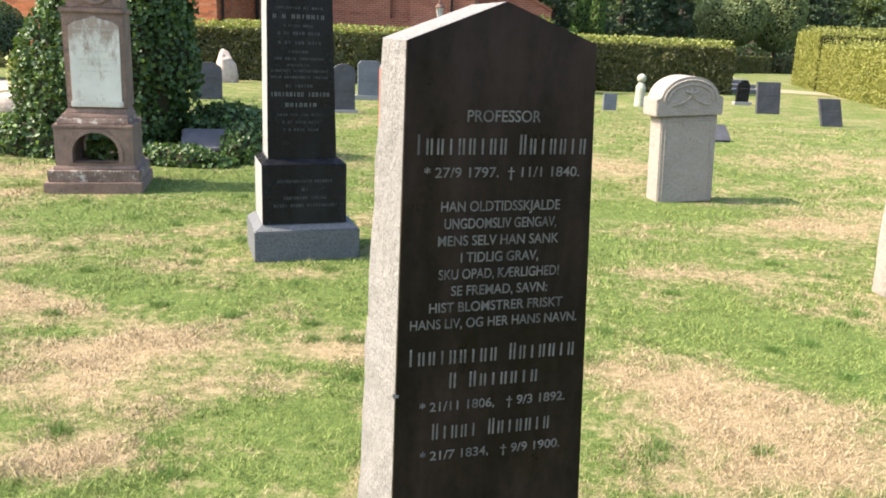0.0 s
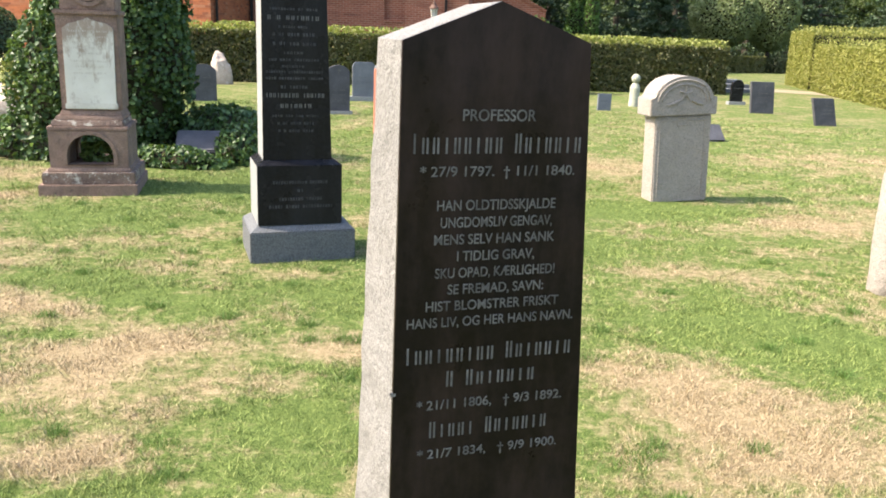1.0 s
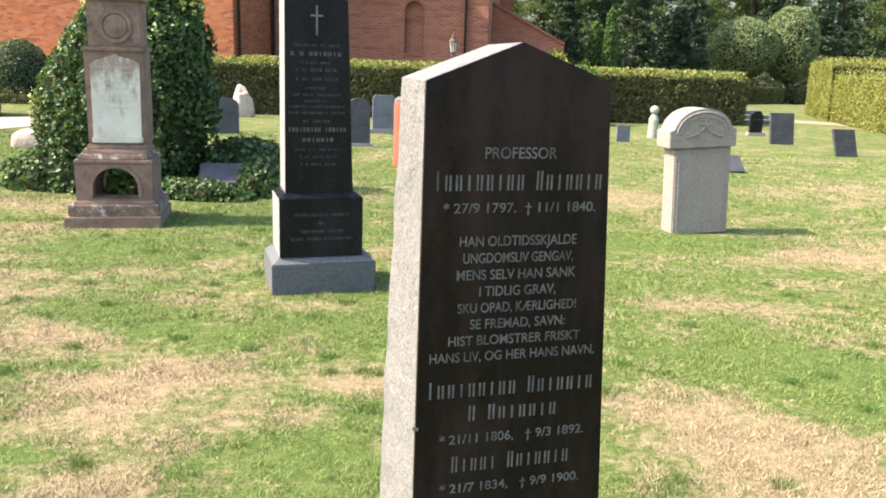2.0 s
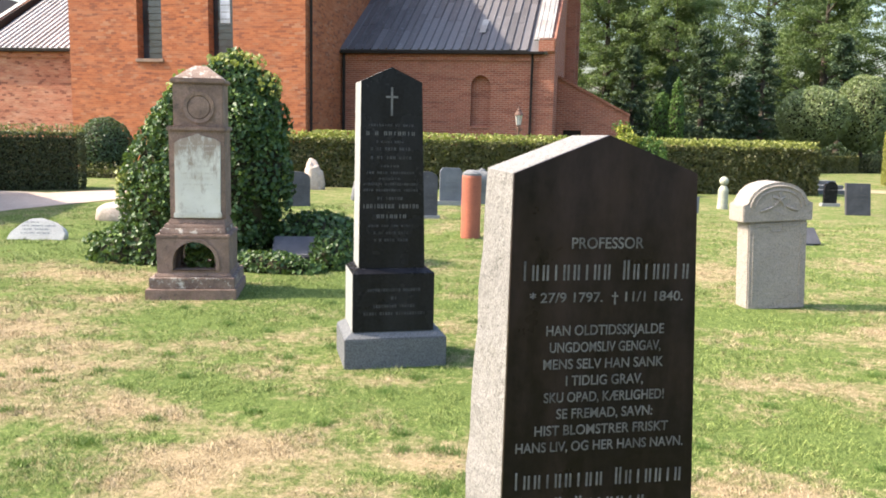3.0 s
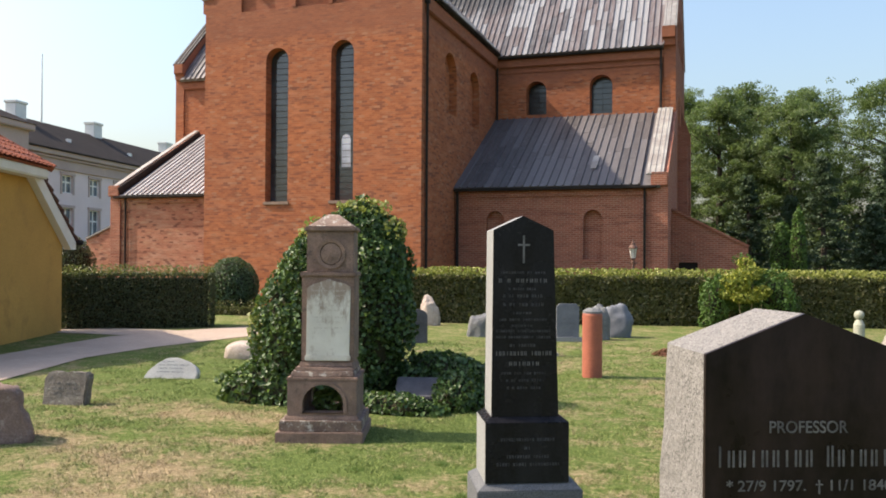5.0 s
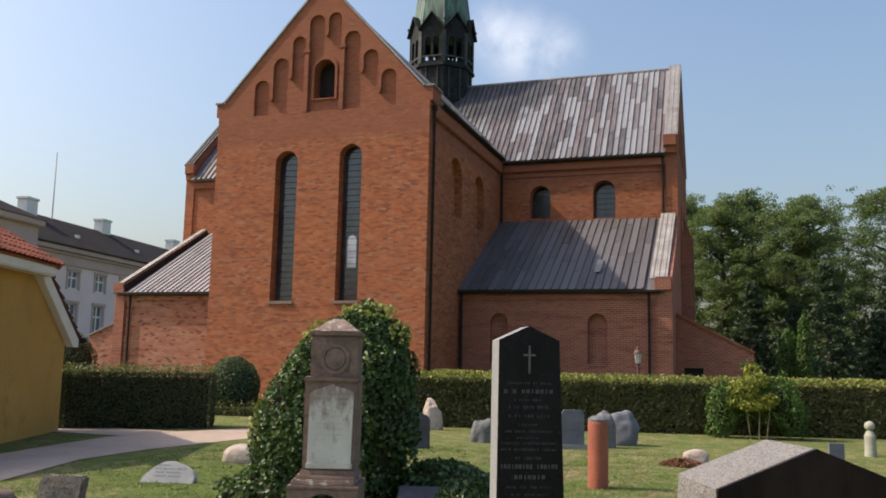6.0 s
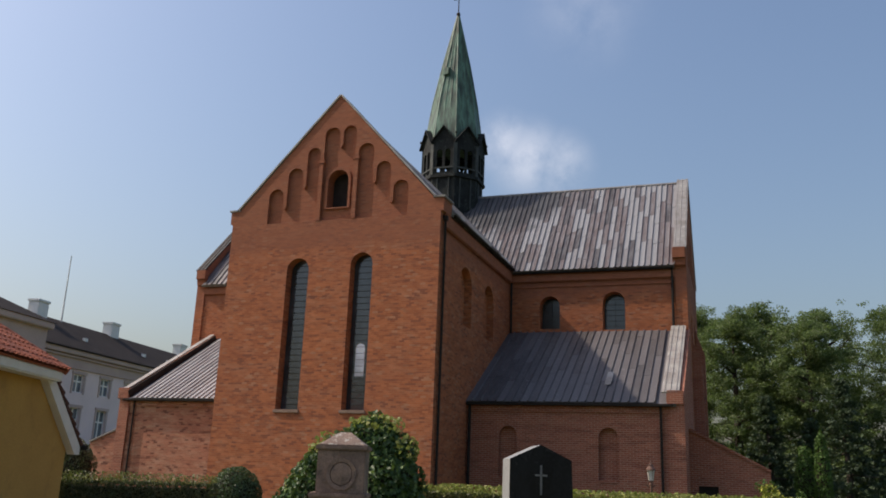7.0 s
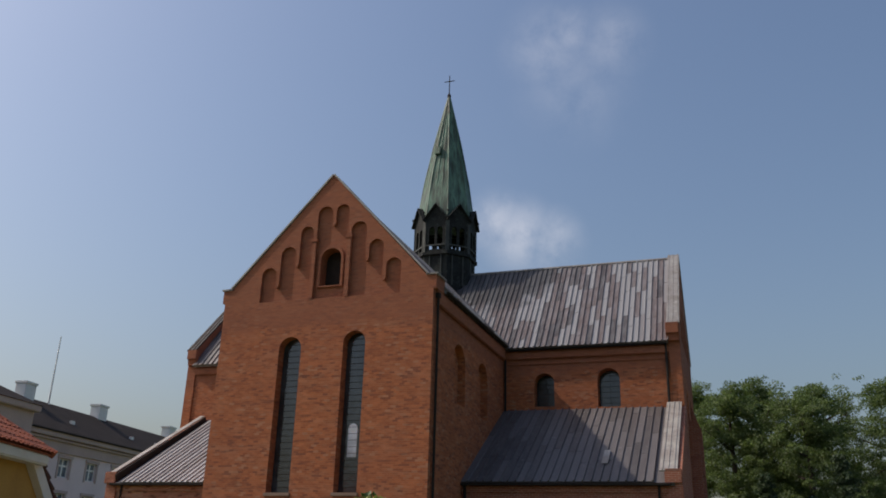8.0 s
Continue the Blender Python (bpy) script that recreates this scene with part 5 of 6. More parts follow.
def boulder(name, label, loc, size, mat, seed, rz=0.0, rough=0.22, sub=4, flat=None):
    """A field stone: a lumpy body sunk a little into the turf, with a face dressed flat on request."""
    b = bmesh.new()
    bmesh.ops.create_icosphere(b, subdivisions=sub, radius=1.0)
    off = Vector((seed * 3.7, seed * 1.3, seed * 7.1))
    for v in b.verts:
        p = v.co.copy()
        k = 1 + rough * noise.fractal(p * 1.1 + off, 1.0, 2.0, 3) + 0.05 * noise.noise(p * 5 + off)
        p = p * k
        p = Vector((math.copysign(abs(p.x) ** 0.8, p.x), math.copysign(abs(p.y) ** 0.8, p.y), math.copysign(abs(p.z) ** 0.85, p.z)))
        if flat is not None and p.y < -flat:
            p.y = -flat + 0.03 * noise.noise(p * 6 + off)
        v.co = (p.x * size[0] / 2, p.y * size[1] / 2, max(p.z, -0.35) * size[2] / 1.2)
    lo = min(v.co.z for v in b.verts)
    for v in b.verts:
        v.co.z -= lo + 0.03
    for f in b.faces:
        f.smooth = True
    o = part(name, b, mat, None, label)
    o.matrix_basis = pose(loc[0], loc[1], 0, 0, 0, rz)
    return tagged(o, category="stone")


def small_slab(label, loc, rz, outline, thick, face, body=None, foot=None, lines=(), tilt=0.0, letter=None, cross=False):
    """A thin headstone with a bevelled slab, perhaps a foot block, and lines of worn writing."""
    s = thing("small_headstone", label, "gravestone", "small headstones on the lawn", pose(loc[0], loc[1], 0, tilt, 0, rz))
    z0 = min(z for _, z in outline)
    part("slab", prism(outline, 0.0, thick, 0.006), body or face, s)
    if foot:
        part("foot", box(foot[0], foot[1], -0.04, thick + 0.04, -0.02, foot[2], 0.01), GRANITE_FINE, s)
    for z, a, c, cap, w in lines:
        bars(s, w, a, c, z, cap, 0.0, letter or LETTER, 1.0)
    if cross:
        u = (outline[0][0] + outline[1][0]) / 2
        top = max(z for _, z in outline)
        bm = box(u - 0.006, u + 0.006, -0.002, 0.0, top - 0.17, top - 0.05)
        box(u - 0.03, u + 0.03, -0.002, 0.0, top - 0.10, top - 0.088, 0, bm)
        part("engraved_cross", bm, LETTER, s)
    return s


def rect(w, h, lean=0.0):
    return [(0, -0.02), (w, -0.02), (w + lean, h), (lean, h)]


def build_small_stones():
    four = lambda w, h: [(h * f, w * 0.2, w * 0.8, 0.022, (5, 6)) for f in (0.62, 0.5, 0.38)]
    small_slab("dark slate headstone with rounded top before the hedge", (-6.76, 17.0), 18, arch(0, 0.53, -0.02, 0.74, 12, 0.16), 0.08, SLATE, lines=four(0.53, 0.74))
    boulder("pale_stone", "tall pale pointed field stone before the hedge", (-7.78, 21.6), (0.54, 0.28, 0.68), PALE_STONE, 6, 10, 0.45)
    small_slab("black headstone with rounded top and engraved cross", (-3.62, 15.75), 18, arch(0, 0.42, -0.02, 0.9, 12, 0.14), 0.09, SLATE, foot=(-0.05, 0.47, 0.06), lines=four(0.42, 0.7), cross=True)
    small_slab("grey headstone with clipped corners on a pale foot", (-3.72, 18.6), 18, [(0, 0.1), (0.5, 0.1), (0.5, 0.76), (0.44, 0.84), (0.06, 0.84), (0, 0.76)], 0.09, SLATE_BLUE, foot=(-0.06, 0.56, 0.1), lines=four(0.5, 0.8))
    boulder("dark_boulder", "low dark layered boulder near the hedge", (-5.65, 19.1), (0.55, 0.4, 0.5), GREY_STONE, 8, 5, 0.35)
    boulder("grey_boulder", "grey pointed boulder behind the red column", (-2.9, 19.4), (0.5, 0.35, 0.75), GREY_STONE, 12, 15, 0.3)
    boulder("blue_grey_boulder", "blue-grey angular boulder near the hedge", (-2.62, 20.2), (0.78, 0.5, 0.70), SLATE_BLUE, 17, 10, 0.35)
    col = thing("stone_column", "red-brown round granite column with pale cap", "gravestone", m=pose(-2.17, 13.35, 0))
    part("shaft", lathe([(0.155, -0.02), (0.155, 0.97), (0.148, 1.0)], 28), TERRACOTTA, col)
    part("cap", lathe([(0.150, 1.0), (0.150, 1.03), (0.09, 1.075), (0.02, 1.085)], 28), GREY_STONE, col, "weathered pale grey cap")
    fin = thing("ball_headed_pillar", "small white pillar with a stone ball on top", "gravestone", m=pose(2.62, 20.5, 0))
    part("pillar", lathe([(0.125, -0.02), (0.122, 0.1), (0.118, 0.12), (0.115, 0.44), (0.105, 0.46)], 20), LICHEN_STONE, fin)
    part("shoulder", lathe([(0.105, 0.46), (0.08, 0.52), (0.05, 0.55)], 16), LICHEN_STONE, fin)
    part("ball", lathe([(0.05, 0.54)] + [(0.105 * math.sin(math.pi * k / 10), 0.645 - 0.105 * math.cos(math.pi * k / 10)) for k in range(1, 10)] + [(0.01, 0.752)], 20), LICHEN_STONE, fin, "greenish lichened stone ball")
    small_slab("small blue-grey square headstone", (1.66, 19.05), 14, rect(0.3, 0.36), 0.07, SLATE_BLUE, lines=[(0.2, 0.06, 0.24, 0.02, (5,))])
    st = thing("stone_steps", "three low weathered stone steps in the gap between hedges", "steps", m=pose(6.2, 26.9, 0, 0, 0, 22))
    for k, (w, z) in enumerate(((1.15, 0.12), (1.12, 0.24), (1.1, 0.36))):
        part("step", box(0.05 * k, w, 0.35 * k, 0.35 * k + 0.36, -0.02, z, 0.02), GREY_STONE, st)
    fl = thing("slanted_plaque", "blue-grey inscribed plaque lying slanted on the grass", "gravestone", "small headstones on the lawn", pose(2.75, 14.25, 0.03, -36, 0, 14))
    part("slab", prism([(0, 0), (0.62, 0), (0.57, 0.30), (0.05, 0.30)], 0, 0.07, 0.006), SLATE, fl)
    part("foot", box(0.05, 0.5, 0.03, 0.3, -0.1, 0.02), GREY_STONE, fl)
    small_slab("small black round-topped headstone on grey foot", (5.24, 22.35), 12, arch(0.04, 0.36, 0.07, 0.62, 12, 0.16), 0.09, BLACK_SHAFT, foot=(-0.02, 0.44, 0.08), lines=[(0.4, 0.1, 0.32, 0.02, (5,))])
    small_slab("dark upright square headstone with cross", (5.22, 20.1), 10, rect(0.54, 0.71, -0.07), 0.09, SLATE, lines=four(0.54, 0.71), cross=True)
    small_slab("dark headstone leaning to one side", (5.93, 17.85), 10, rect(0.44, 0.55, -0.15), 0.09, SLATE, lines=four(0.42, 0.62))
    boulder("granite_stone", "tall pale rough granite stone standing in the grass", (2.86, 6.25), (0.85, 0.42, 1.25), GRANITE_WARM, 21, 12, 0.16)
    boulder("lying_boulder", "smooth pinkish boulder beside the ivy", (-8.5, 13.5), (0.75, 0.5, 0.30), PALE_STONE, 25, 0, 0.12)
    w = thing("lying_headstone", "low whitish rounded headstone with faded dark lettering", "gravestone", m=pose(-8.55, 10.78, 0, -14, 0, 14))
    part("slab", prism([(-0.02, -0.03), (0.80, -0.03), (0.85, 0.09), (0.80, 0.18), (0.66, 0.27), (0.50, 0.32), (0.34, 0.31), (0.20, 0.23), (0.06, 0.11)], 0, 0.13, 0.015), WHITE_STONE, w)
    for z, a, c, words in ((0.245, 0.26, 0.46, (7,)), (0.195, 0.22, 0.70, (4, 7, 6)), (0.145, 0.22, 0.60, (6, 9)), (0.09, 0.2, 0.62, (8, 7))):
        bars(w, words, a, c, z, 0.022, 0.0, SLATE_BLUE, 1.0)
    g = thing("rough_headstone", "low rough grey granite headstone with worn lettering", "gravestone", m=pose(-8.26, 8.5, 0, -6, 0, 10))
    bm = prism([(0, -0.03), (0.57, -0.03), (0.60, 0.36), (0.57, 0.405), (0.42, 0.415), (0.25, 0.405), (0.08, 0.41), (0.02, 0.35)], 0, 0.15, 0.02)
    bmesh.ops.triangulate(bm, faces=bm.faces[:])
    bmesh.ops.subdivide_edges(bm, edges=bm.edges[:], cuts=5, use_grid_fill=True)
    for v in bm.verts:
        n = noise.noise_vector(v.co * 9.0) * 0.012 + noise.noise_vector(v.co * 26.0) * 0.007
        v.co += n if v.co.y > 0.004 else Vector((n.x, 0.4 * n.y + 0.002, n.z))
    part("slab", bm, GREY_ROUGH, g)
    for z, a, c, words in ((0.25, 0.14, 0.46, (5, 6)), (0.19, 0.12, 0.5, (7, 5)), (0.13, 0.16, 0.46, (4, 6))):
        bars(g, words, a, c, z, 0.024, 0.0, SLATE, 1.0)
    boulder("brown_boulder", "large rounded brown boulder with a flattened face", (-7.26, 6.66), (0.95, 0.75, 0.54), BROWN_STONE, 33, 35, 0.30, flat=0.55)
    boulder("planting_stone", "small pale stone in a heather bed", (-0.85, 17.0), (0.5, 0.25, 0.28), PALE_STONE, 35, 8, 0.2)
    rng = np.random.default_rng(3)
    n = 1500
    a, r = rng.uniform(0, math.tau, n), np.sqrt(rng.random(n))
    p = np.stack([-1.1 + 0.42 * r * np.cos(a), 16.75 + 0.25 * r * np.sin(a), 0.02 + 0.14 * (1 - r * r) * rng.random(n)], 1)
    h = part("heather", scatter("heather", p, np.tile([0, 0, 1.0], (n, 1)), 0.05, rng), HEATHER, None)
    tagged(h, "low rust-brown heather round a small stone", "plant")


# ---------------------------------------------------------------- greenery
def blob_points(blobs, count, rng, bump=0.12, seed=0.0, depth=0.12):
    """Points near the skin of a union of ellipsoids, with the outward way, uneven as clipped leaves are."""
    area = np.array([b[3] * b[5] + b[3] * b[4] + b[4] * b[5] for b in blobs])
    ps, ns = [], []
    for i, b in enumerate(blobs):
        n = int(count * area[i] / area.sum())
        d = rng.normal(0, 1, (n, 3))
        d /= np.linalg.norm(d, axis=1)[:, None]
        k = 1 + bump * np.array([noise.noise(Vector(v) * 2.3 + Vector((i * 5.1 + seed, 0, 0))) + 0.5 * noise.noise(Vector(v) * 5.5 + Vector((0, i * 3.3, seed))) for v in d])
        k *= 1 - depth * rng.random(n) ** 2
        c, r = np.array(b[:3]), np.array(b[3:6])
        p = c + d * r * k[:, None]
        ok = p[:, 2] > 0.01
        for j, q in enumerate(blobs):
            if j != i:
                ok &= (((p - np.array(q[:3])) / np.array(q[3:6])) ** 2).sum(1) > 0.80
        nn = d / r
        nn /= np.linalg.norm(nn, axis=1)[:, None]
        ps.append(p[ok])
        ns.append(nn[ok])
    return np.concatenate(ps), np.concatenate(ns)


def blob_core(blobs, f=0.86):
    bm = bmesh.new()
    for b in blobs:
        m = Matrix.Translation(b[:3]) @ Matrix.Diagonal((b[3] * f, b[4] * f, b[5] * f, 1))
        bmesh.ops.create_icosphere(bm, subdivisions=3, radius=1.0, matrix=m)
    for v in bm.verts:
        v.co.z = max(v.co.z, -0.02)
    return bm


def shrub(name, label, category, blobs, count, size, mat, seed, bump=0.15, extra=(), ratio=0.75, inner=0.86):
    rng = np.random.default_rng(seed)
    t = thing(name, label, category, m=pose(blobs[0][0], blobs[0][1], 0))
    inv = Matrix.Translation((-blobs[0][0], -blobs[0][1], 0))
    core = part("core", blob_core(blobs, inner), HEDGE_CORE, t, "dark solid core, shade among twigs put into its colour")
    core.data.transform(inv)
    p, n = blob_points(blobs, count, rng, bump, seed)
    leaves = part("foliage", scatter("foliage", p, n, size, rng, 0.8, ratio), mat, t)
    leaves.data.transform(inv)
    for blobs2, cnt, sz, mat2, lab in extra:
        p, n = blob_points(blobs2, cnt, rng, 0.25, seed + 1, 0.3)
        q = part("foliage", scatter("foliage", p, n, sz, rng, 0.8, ratio), mat2, t, lab)
        q.data.transform(inv)
    return t


def hedge(label, a, b, height, thick, count, size, mat, top_mat, seed, top_count, wild=0.05):
    """A clipped hedge from a to b, its front to the right-hand side of that line, with a shaggy top."""
    rng = np.random.default_rng(seed)
    a, b = np.array(a, float), np.array(b, float)
    L = np.linalg.norm(b - a)
    ang = math.degrees(math.atan2(b[1] - a[1], b[0] - a[0]))
    t = thing("hedge", label, "hedge", "clipped hedges round the lawn", pose(a[0], a[1], 0, 0, 0, ang))
    part("core", box(0.14, L - 0.14, 0.12, thick - 0.12, -0.02, height - 0.14), HEDGE_CORE, t, "dark solid core, shade among twigs put into its colour")

    def lump(u, v, k):
        return np.array([noise.noise(Vector((x * 1.6 + k, y * 1.6, seed))) for x, y in zip(u, v)]) * wild

    sets, nrm = [], []
    for face, share in ((0, 0.62), (1, 0.16), (2, 0.11), (3, 0.11)):
        n = int(count * share * (1 if face < 2 else min(1.6, 6 * thick / L)))
        z = height * rng.random(n) ** 0.9
        if face < 2:
            u = L * rng.random(n)
            o = lump(u, z, face * 9.0) + rng.normal(0, 0.018, n)
            y = o if face == 0 else thick - o
            sets.append(np.stack([u, y, z], 1))
            nrm.append(np.tile([0, -1.0 if face == 0 else 1.0, 0.25], (n, 1)))
        else:
            v = thick * rng.random(n)
            o = lump(v, z, face * 9.0) + rng.normal(0, 0.018, n)
            sets.append(np.stack([o if face == 2 else L - o, v, z], 1))
            nrm.append(np.tile([-1.0 if face == 2 else 1.0, 0, 0.25], (n, 1)))
    part("foliage", scatter("foliage", np.concatenate(sets), np.concatenate(nrm), size, rng, 0.95, 0.6), mat, t)
    n = top_count
    u, v = L * rng.random(n), thick * rng.random(n)
    z = height - 0.07 + 0.27 * rng.random(n) ** 3.2 + 0.05 * np.array([noise.noise(Vector((x * 0.9, y, seed + 4.0))) for x, y in zip(u, v)])
    part("top_growth", scatter("top_growth", np.stack([u, v, z], 1), np.tile([0, 0, 1.0], (n, 1)), size, rng, 0.8), top_mat, t, "lighter young shoots on top")
    return t


def tree(label, loc, height, radius, seed, mat, leaf, count, base=0.22, conifer=False):
    """A tapered trunk with limbs, and a crown of many leaves in uneven clumps."""
    rng = np.random.default_rng(seed)
    t = thing("tree", label, "tree", "woodland behind the church", pose(loc[0], loc[1], 0))
    bm = tube([(0, 0, -0.1), (0.1, 0, height * 0.3), (0.05, 0.1, height * 0.62), (0, 0, height * 0.9)], [height * 0.028, height * 0.022, height * 0.013, height * 0.004], 8)
    cents, rads = [], []
    boughs = 46 if not conifer else 60
    per = 13 if not conifer else 6
    for i in range(boughs):
        f = (i + rng.random()) / boughs
        z = height * (base + (1 - base) * f)
        a = i * 2.4 + rng.normal(0, 0.4)
        if conifer:
            reach = radius * (1.02 - f) ** 0.9 * rng.uniform(0.75, 1.05)
            rise = -0.12
        else:
            reach = radius * math.sin(math.pi * min(1, 0.20 + 0.76 * f)) ** 0.7 * rng.uniform(0.65, 1.12)
            rise = 0.25
        tip = np.array([reach * math.cos(a), reach * math.sin(a), z + rise * reach * rng.uniform(0.4, 1.2)])
        tip[2] = min(tip[2], height * 1.02)
        foot = np.array([0, 0, z - 0.25 * reach if not conifer else z])
        for j in range(per):
            g = 0.30 + 0.72 * (j + rng.random()) / per
            c = foot + (tip - foot) * g + rng.normal(0, 0.12 * radius, 3) * (0.5 if conifer else 1.0) * np.array([1, 1, 0.6])
            cents.append(c)
            rads.append(radius * rng.uniform(0.06, 0.17) * (1.15 - 0.5 * g) * (0.8 if conifer else 1.0))
        if i % 3 == 0:
            tube([tuple(foot), tuple(foot + (tip - foot) * 0.55), tuple(tip)], [height * 0.008, height * 0.004, height * 0.0015], 5, bm)
    k = len(cents)
    part("trunk", bm, BARK, t, "grey-brown trunk and limbs")
    w = np.array(rads) ** 2
    idx = rng.choice(k, count, p=w / w.sum())
    d = rng.normal(0, 1, (count, 3))
    d /= np.linalg.norm(d, axis=1)[:, None]
    p = np.array(cents)[idx] + d * (np.array(rads)[idx] * rng.uniform(0.1, 1.25, count) ** 0.6)[:, None] * np.array([1.15, 1.15, 0.6])
    p[:, 2] = np.maximum(p[:, 2], 0.15)
    part("crown", scatter("crown", p, 0.7 * d + np.array([0, 0, 0.3]), leaf, rng, 1.3, 0.6), mat, t, "dense green leaves in clumps")
    return t


def build_greenery():
    ivy = [(-4.63, 10.2, 1.20, 0.60, 0.58, 1.25), (-4.58, 10.2, 1.75, 0.50, 0.5, 0.70), (-5.15, 10.1, 1.10, 0.60, 0.6, 1.15), (-5.48, 10.0, 0.75, 0.60, 0.52, 0.95), (-5.30, 10.1, 1.55, 0.46, 0.45, 0.62), (-4.72, 10.15, 2.20, 0.34, 0.34, 0.36),
           (-5.02, 10.15, 1.98, 0.36, 0.34, 0.36), (-5.68, 9.8, 0.10, 0.78, 0.42, 0.42), (-3.72, 10.65, 0.18, 0.72, 0.5, 0.42), (-3.35, 10.1, 0.08, 0.34, 0.4, 0.36), (-4.0, 9.55, 0.02, 0.7, 0.22, 0.2)]
    tip = [(-5.25, 10.0, 2.12, 0.24, 0.2, 0.24), (-5.55, 9.95, 1.6, 0.2, 0.2, 0.3), (-4.65, 10.15, 2.48, 0.36, 0.3, 0.12), (-5.95, 9.8, 0.9, 0.16, 0.2, 0.3), (-4.2, 10.1, 2.2, 0.16, 0.2, 0.16)]
    shrub("ivy", "large glossy ivy mound overgrowing an old grave", "ivy", ivy, 50000, 0.062, IVY, 41, 0.24, [(tip, 900, 0.065, BEECH_TOP, "light green young ivy shoots"), (ivy, 3000, 0.06, IVY_YOUNG, "lighter leaves standing out from the mass")], ratio=0.9)
    shrub("ivy_sprig", "ivy leaves growing inside the hollow monument base", "ivy", [(-4.16, 8.18, 0.34, 0.16, 0.12, 0.12)], 240, 0.06, IVY_YOUNG, 44, 0.3, inner=0.3)
    s = thing("ledger_stone", "dark grave slab half hidden in ivy", "gravestone", m=pose(-4.02, 9.68, 0.12, 28, 0, 16))
    part("slab", box(0, 0.70, 0, 0.42, -0.35, 0.05, 0.015), SLATE, s)
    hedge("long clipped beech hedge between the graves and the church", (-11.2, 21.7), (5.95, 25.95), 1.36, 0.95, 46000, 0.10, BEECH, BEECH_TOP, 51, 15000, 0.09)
    hedge("dense dark clipped hedge beside the path", (-15.75, 16.75), (-12.75, 18.85), 1.40, 1.0, 16000, 0.06, YEW, BEECH, 52, 3500, 0.04)
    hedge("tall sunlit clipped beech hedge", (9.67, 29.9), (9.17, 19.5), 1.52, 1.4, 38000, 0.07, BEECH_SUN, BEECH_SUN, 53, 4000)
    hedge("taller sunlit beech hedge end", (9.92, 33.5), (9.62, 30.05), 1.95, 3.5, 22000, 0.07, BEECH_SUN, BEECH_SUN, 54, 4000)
    hedge("low dark hedge far across the lawn", (9.6, 41.5), (11.6, 42.6), 0.8, 0.9, 3000, 0.1, BEECH, YEW, 55, 800)
    hedge("low dark hedge far across the lawn", (12.3, 43.0), (16.0, 44.5), 0.75, 0.9, 3000, 0.1, YEW, YEW, 56, 800)
    shrub("clipped_bush", "round dark clipped evergreen bush", "bush", [(-15.37, 23.8, 0.8, 0.84, 0.85, 1.0)], 7500, 0.07, YEW_BUSH, 61, 0.06)
    hedge("very low clipped edging hedge", (-16.2, 22.6), (-13.6, 22.9), 0.28, 0.4, 1500, 0.06, BEECH, BEECH, 62, 800, 0.02)
    shrub("clipped_bush", "dark bush beside the church flank", "bush", [(-28.4, 30.8, 1.2, 1.1, 1.0, 1.5)], 4500, 0.09, YEW, 63, 0.12)
    green = [(-0.45, 23.6, 0.62, 0.36, 0.34, 0.74), (-0.25, 23.65, 1.0, 0.30, 0.3, 0.42), (1.05, 23.85, 0.95, 0.48, 0.4, 0.62), (1.3, 23.9, 0.6, 0.36, 0.36, 0.5), (0.35, 23.95, 0.9, 0.5, 0.3, 0.5)]
    gold = [(0.10, 23.5, 1.22, 0.40, 0.28, 0.24), (0.42, 23.55, 1.50, 0.34, 0.28, 0.22), (0.35, 23.42, 0.86, 0.46, 0.24, 0.15), (0.75, 23.5, 1.02, 0.26, 0.22, 0.14), (-0.05, 23.45, 0.95, 0.3, 0.2, 0.16), (0.35, 23.6, 1.76, 0.2, 0.14, 0.14)]
    bush = shrub("garden_shrub", "bushy green shrub with golden shoots on bare stems", "shrub", green, 7500, 0.07, THUJA, 64, 0.4,
                 [(gold, 3000, 0.075, YELLOW, "bright golden-yellow shoots"), ([(0.3, 23.7, 1.85, 0.3, 0.12, 0.16)], 160, 0.06, THUJA, "thin leading shoots")], inner=0.55)
    for x, lean in ((0.28, -0.15), (0.48, 0.05), (0.66, 0.16)):
        part("stem", tube([(x + 0.45, -0.12, -0.02), (x + 0.45 + lean * 0.4, -0.12, 0.5), (x + 0.45 + lean, -0.08, 1.2)], [0.022, 0.018, 0.008], 6), PALE_BARK, bush, "thin pale bare stem")
    shrub("topiary_tree", "large rounded clipped tree", "tree", [(9.75, 44.0, 2.6, 1.65, 1.6, 1.45), (9.75, 44.0, 0.7, 0.25, 0.25, 0.8)], 11000, 0.12, TOPIARY, 65, 0.1)
    egg = shrub("topiary_tree", "egg-shaped clipped tree on a pale stem", "tree", [(12.15, 44.5, 2.85, 1.3, 1.3, 1.85)], 9000, 0.12, TOPIARY, 66, 0.1)
    part("trunk", tube([(0, 0, -0.05), (0, 0, 1.2)], [0.13, 0.11], 8), BARK, egg, "pale bare stem")
    for k, (x, y, h, r) in enumerate(((2.66, 36.0, 3.85, 0.30), (2.05, 36.6, 3.35, 0.38), (2.35, 37.0, 3.2, 0.3))):
        shrub("thuja", "slim bright green columnar thuja", "tree", [(x, y, h * 0.45, r, r, h * 0.55)], 2600, 0.1, THUJA, 70 + k, 0.15)
    rng = np.random.default_rng(77)
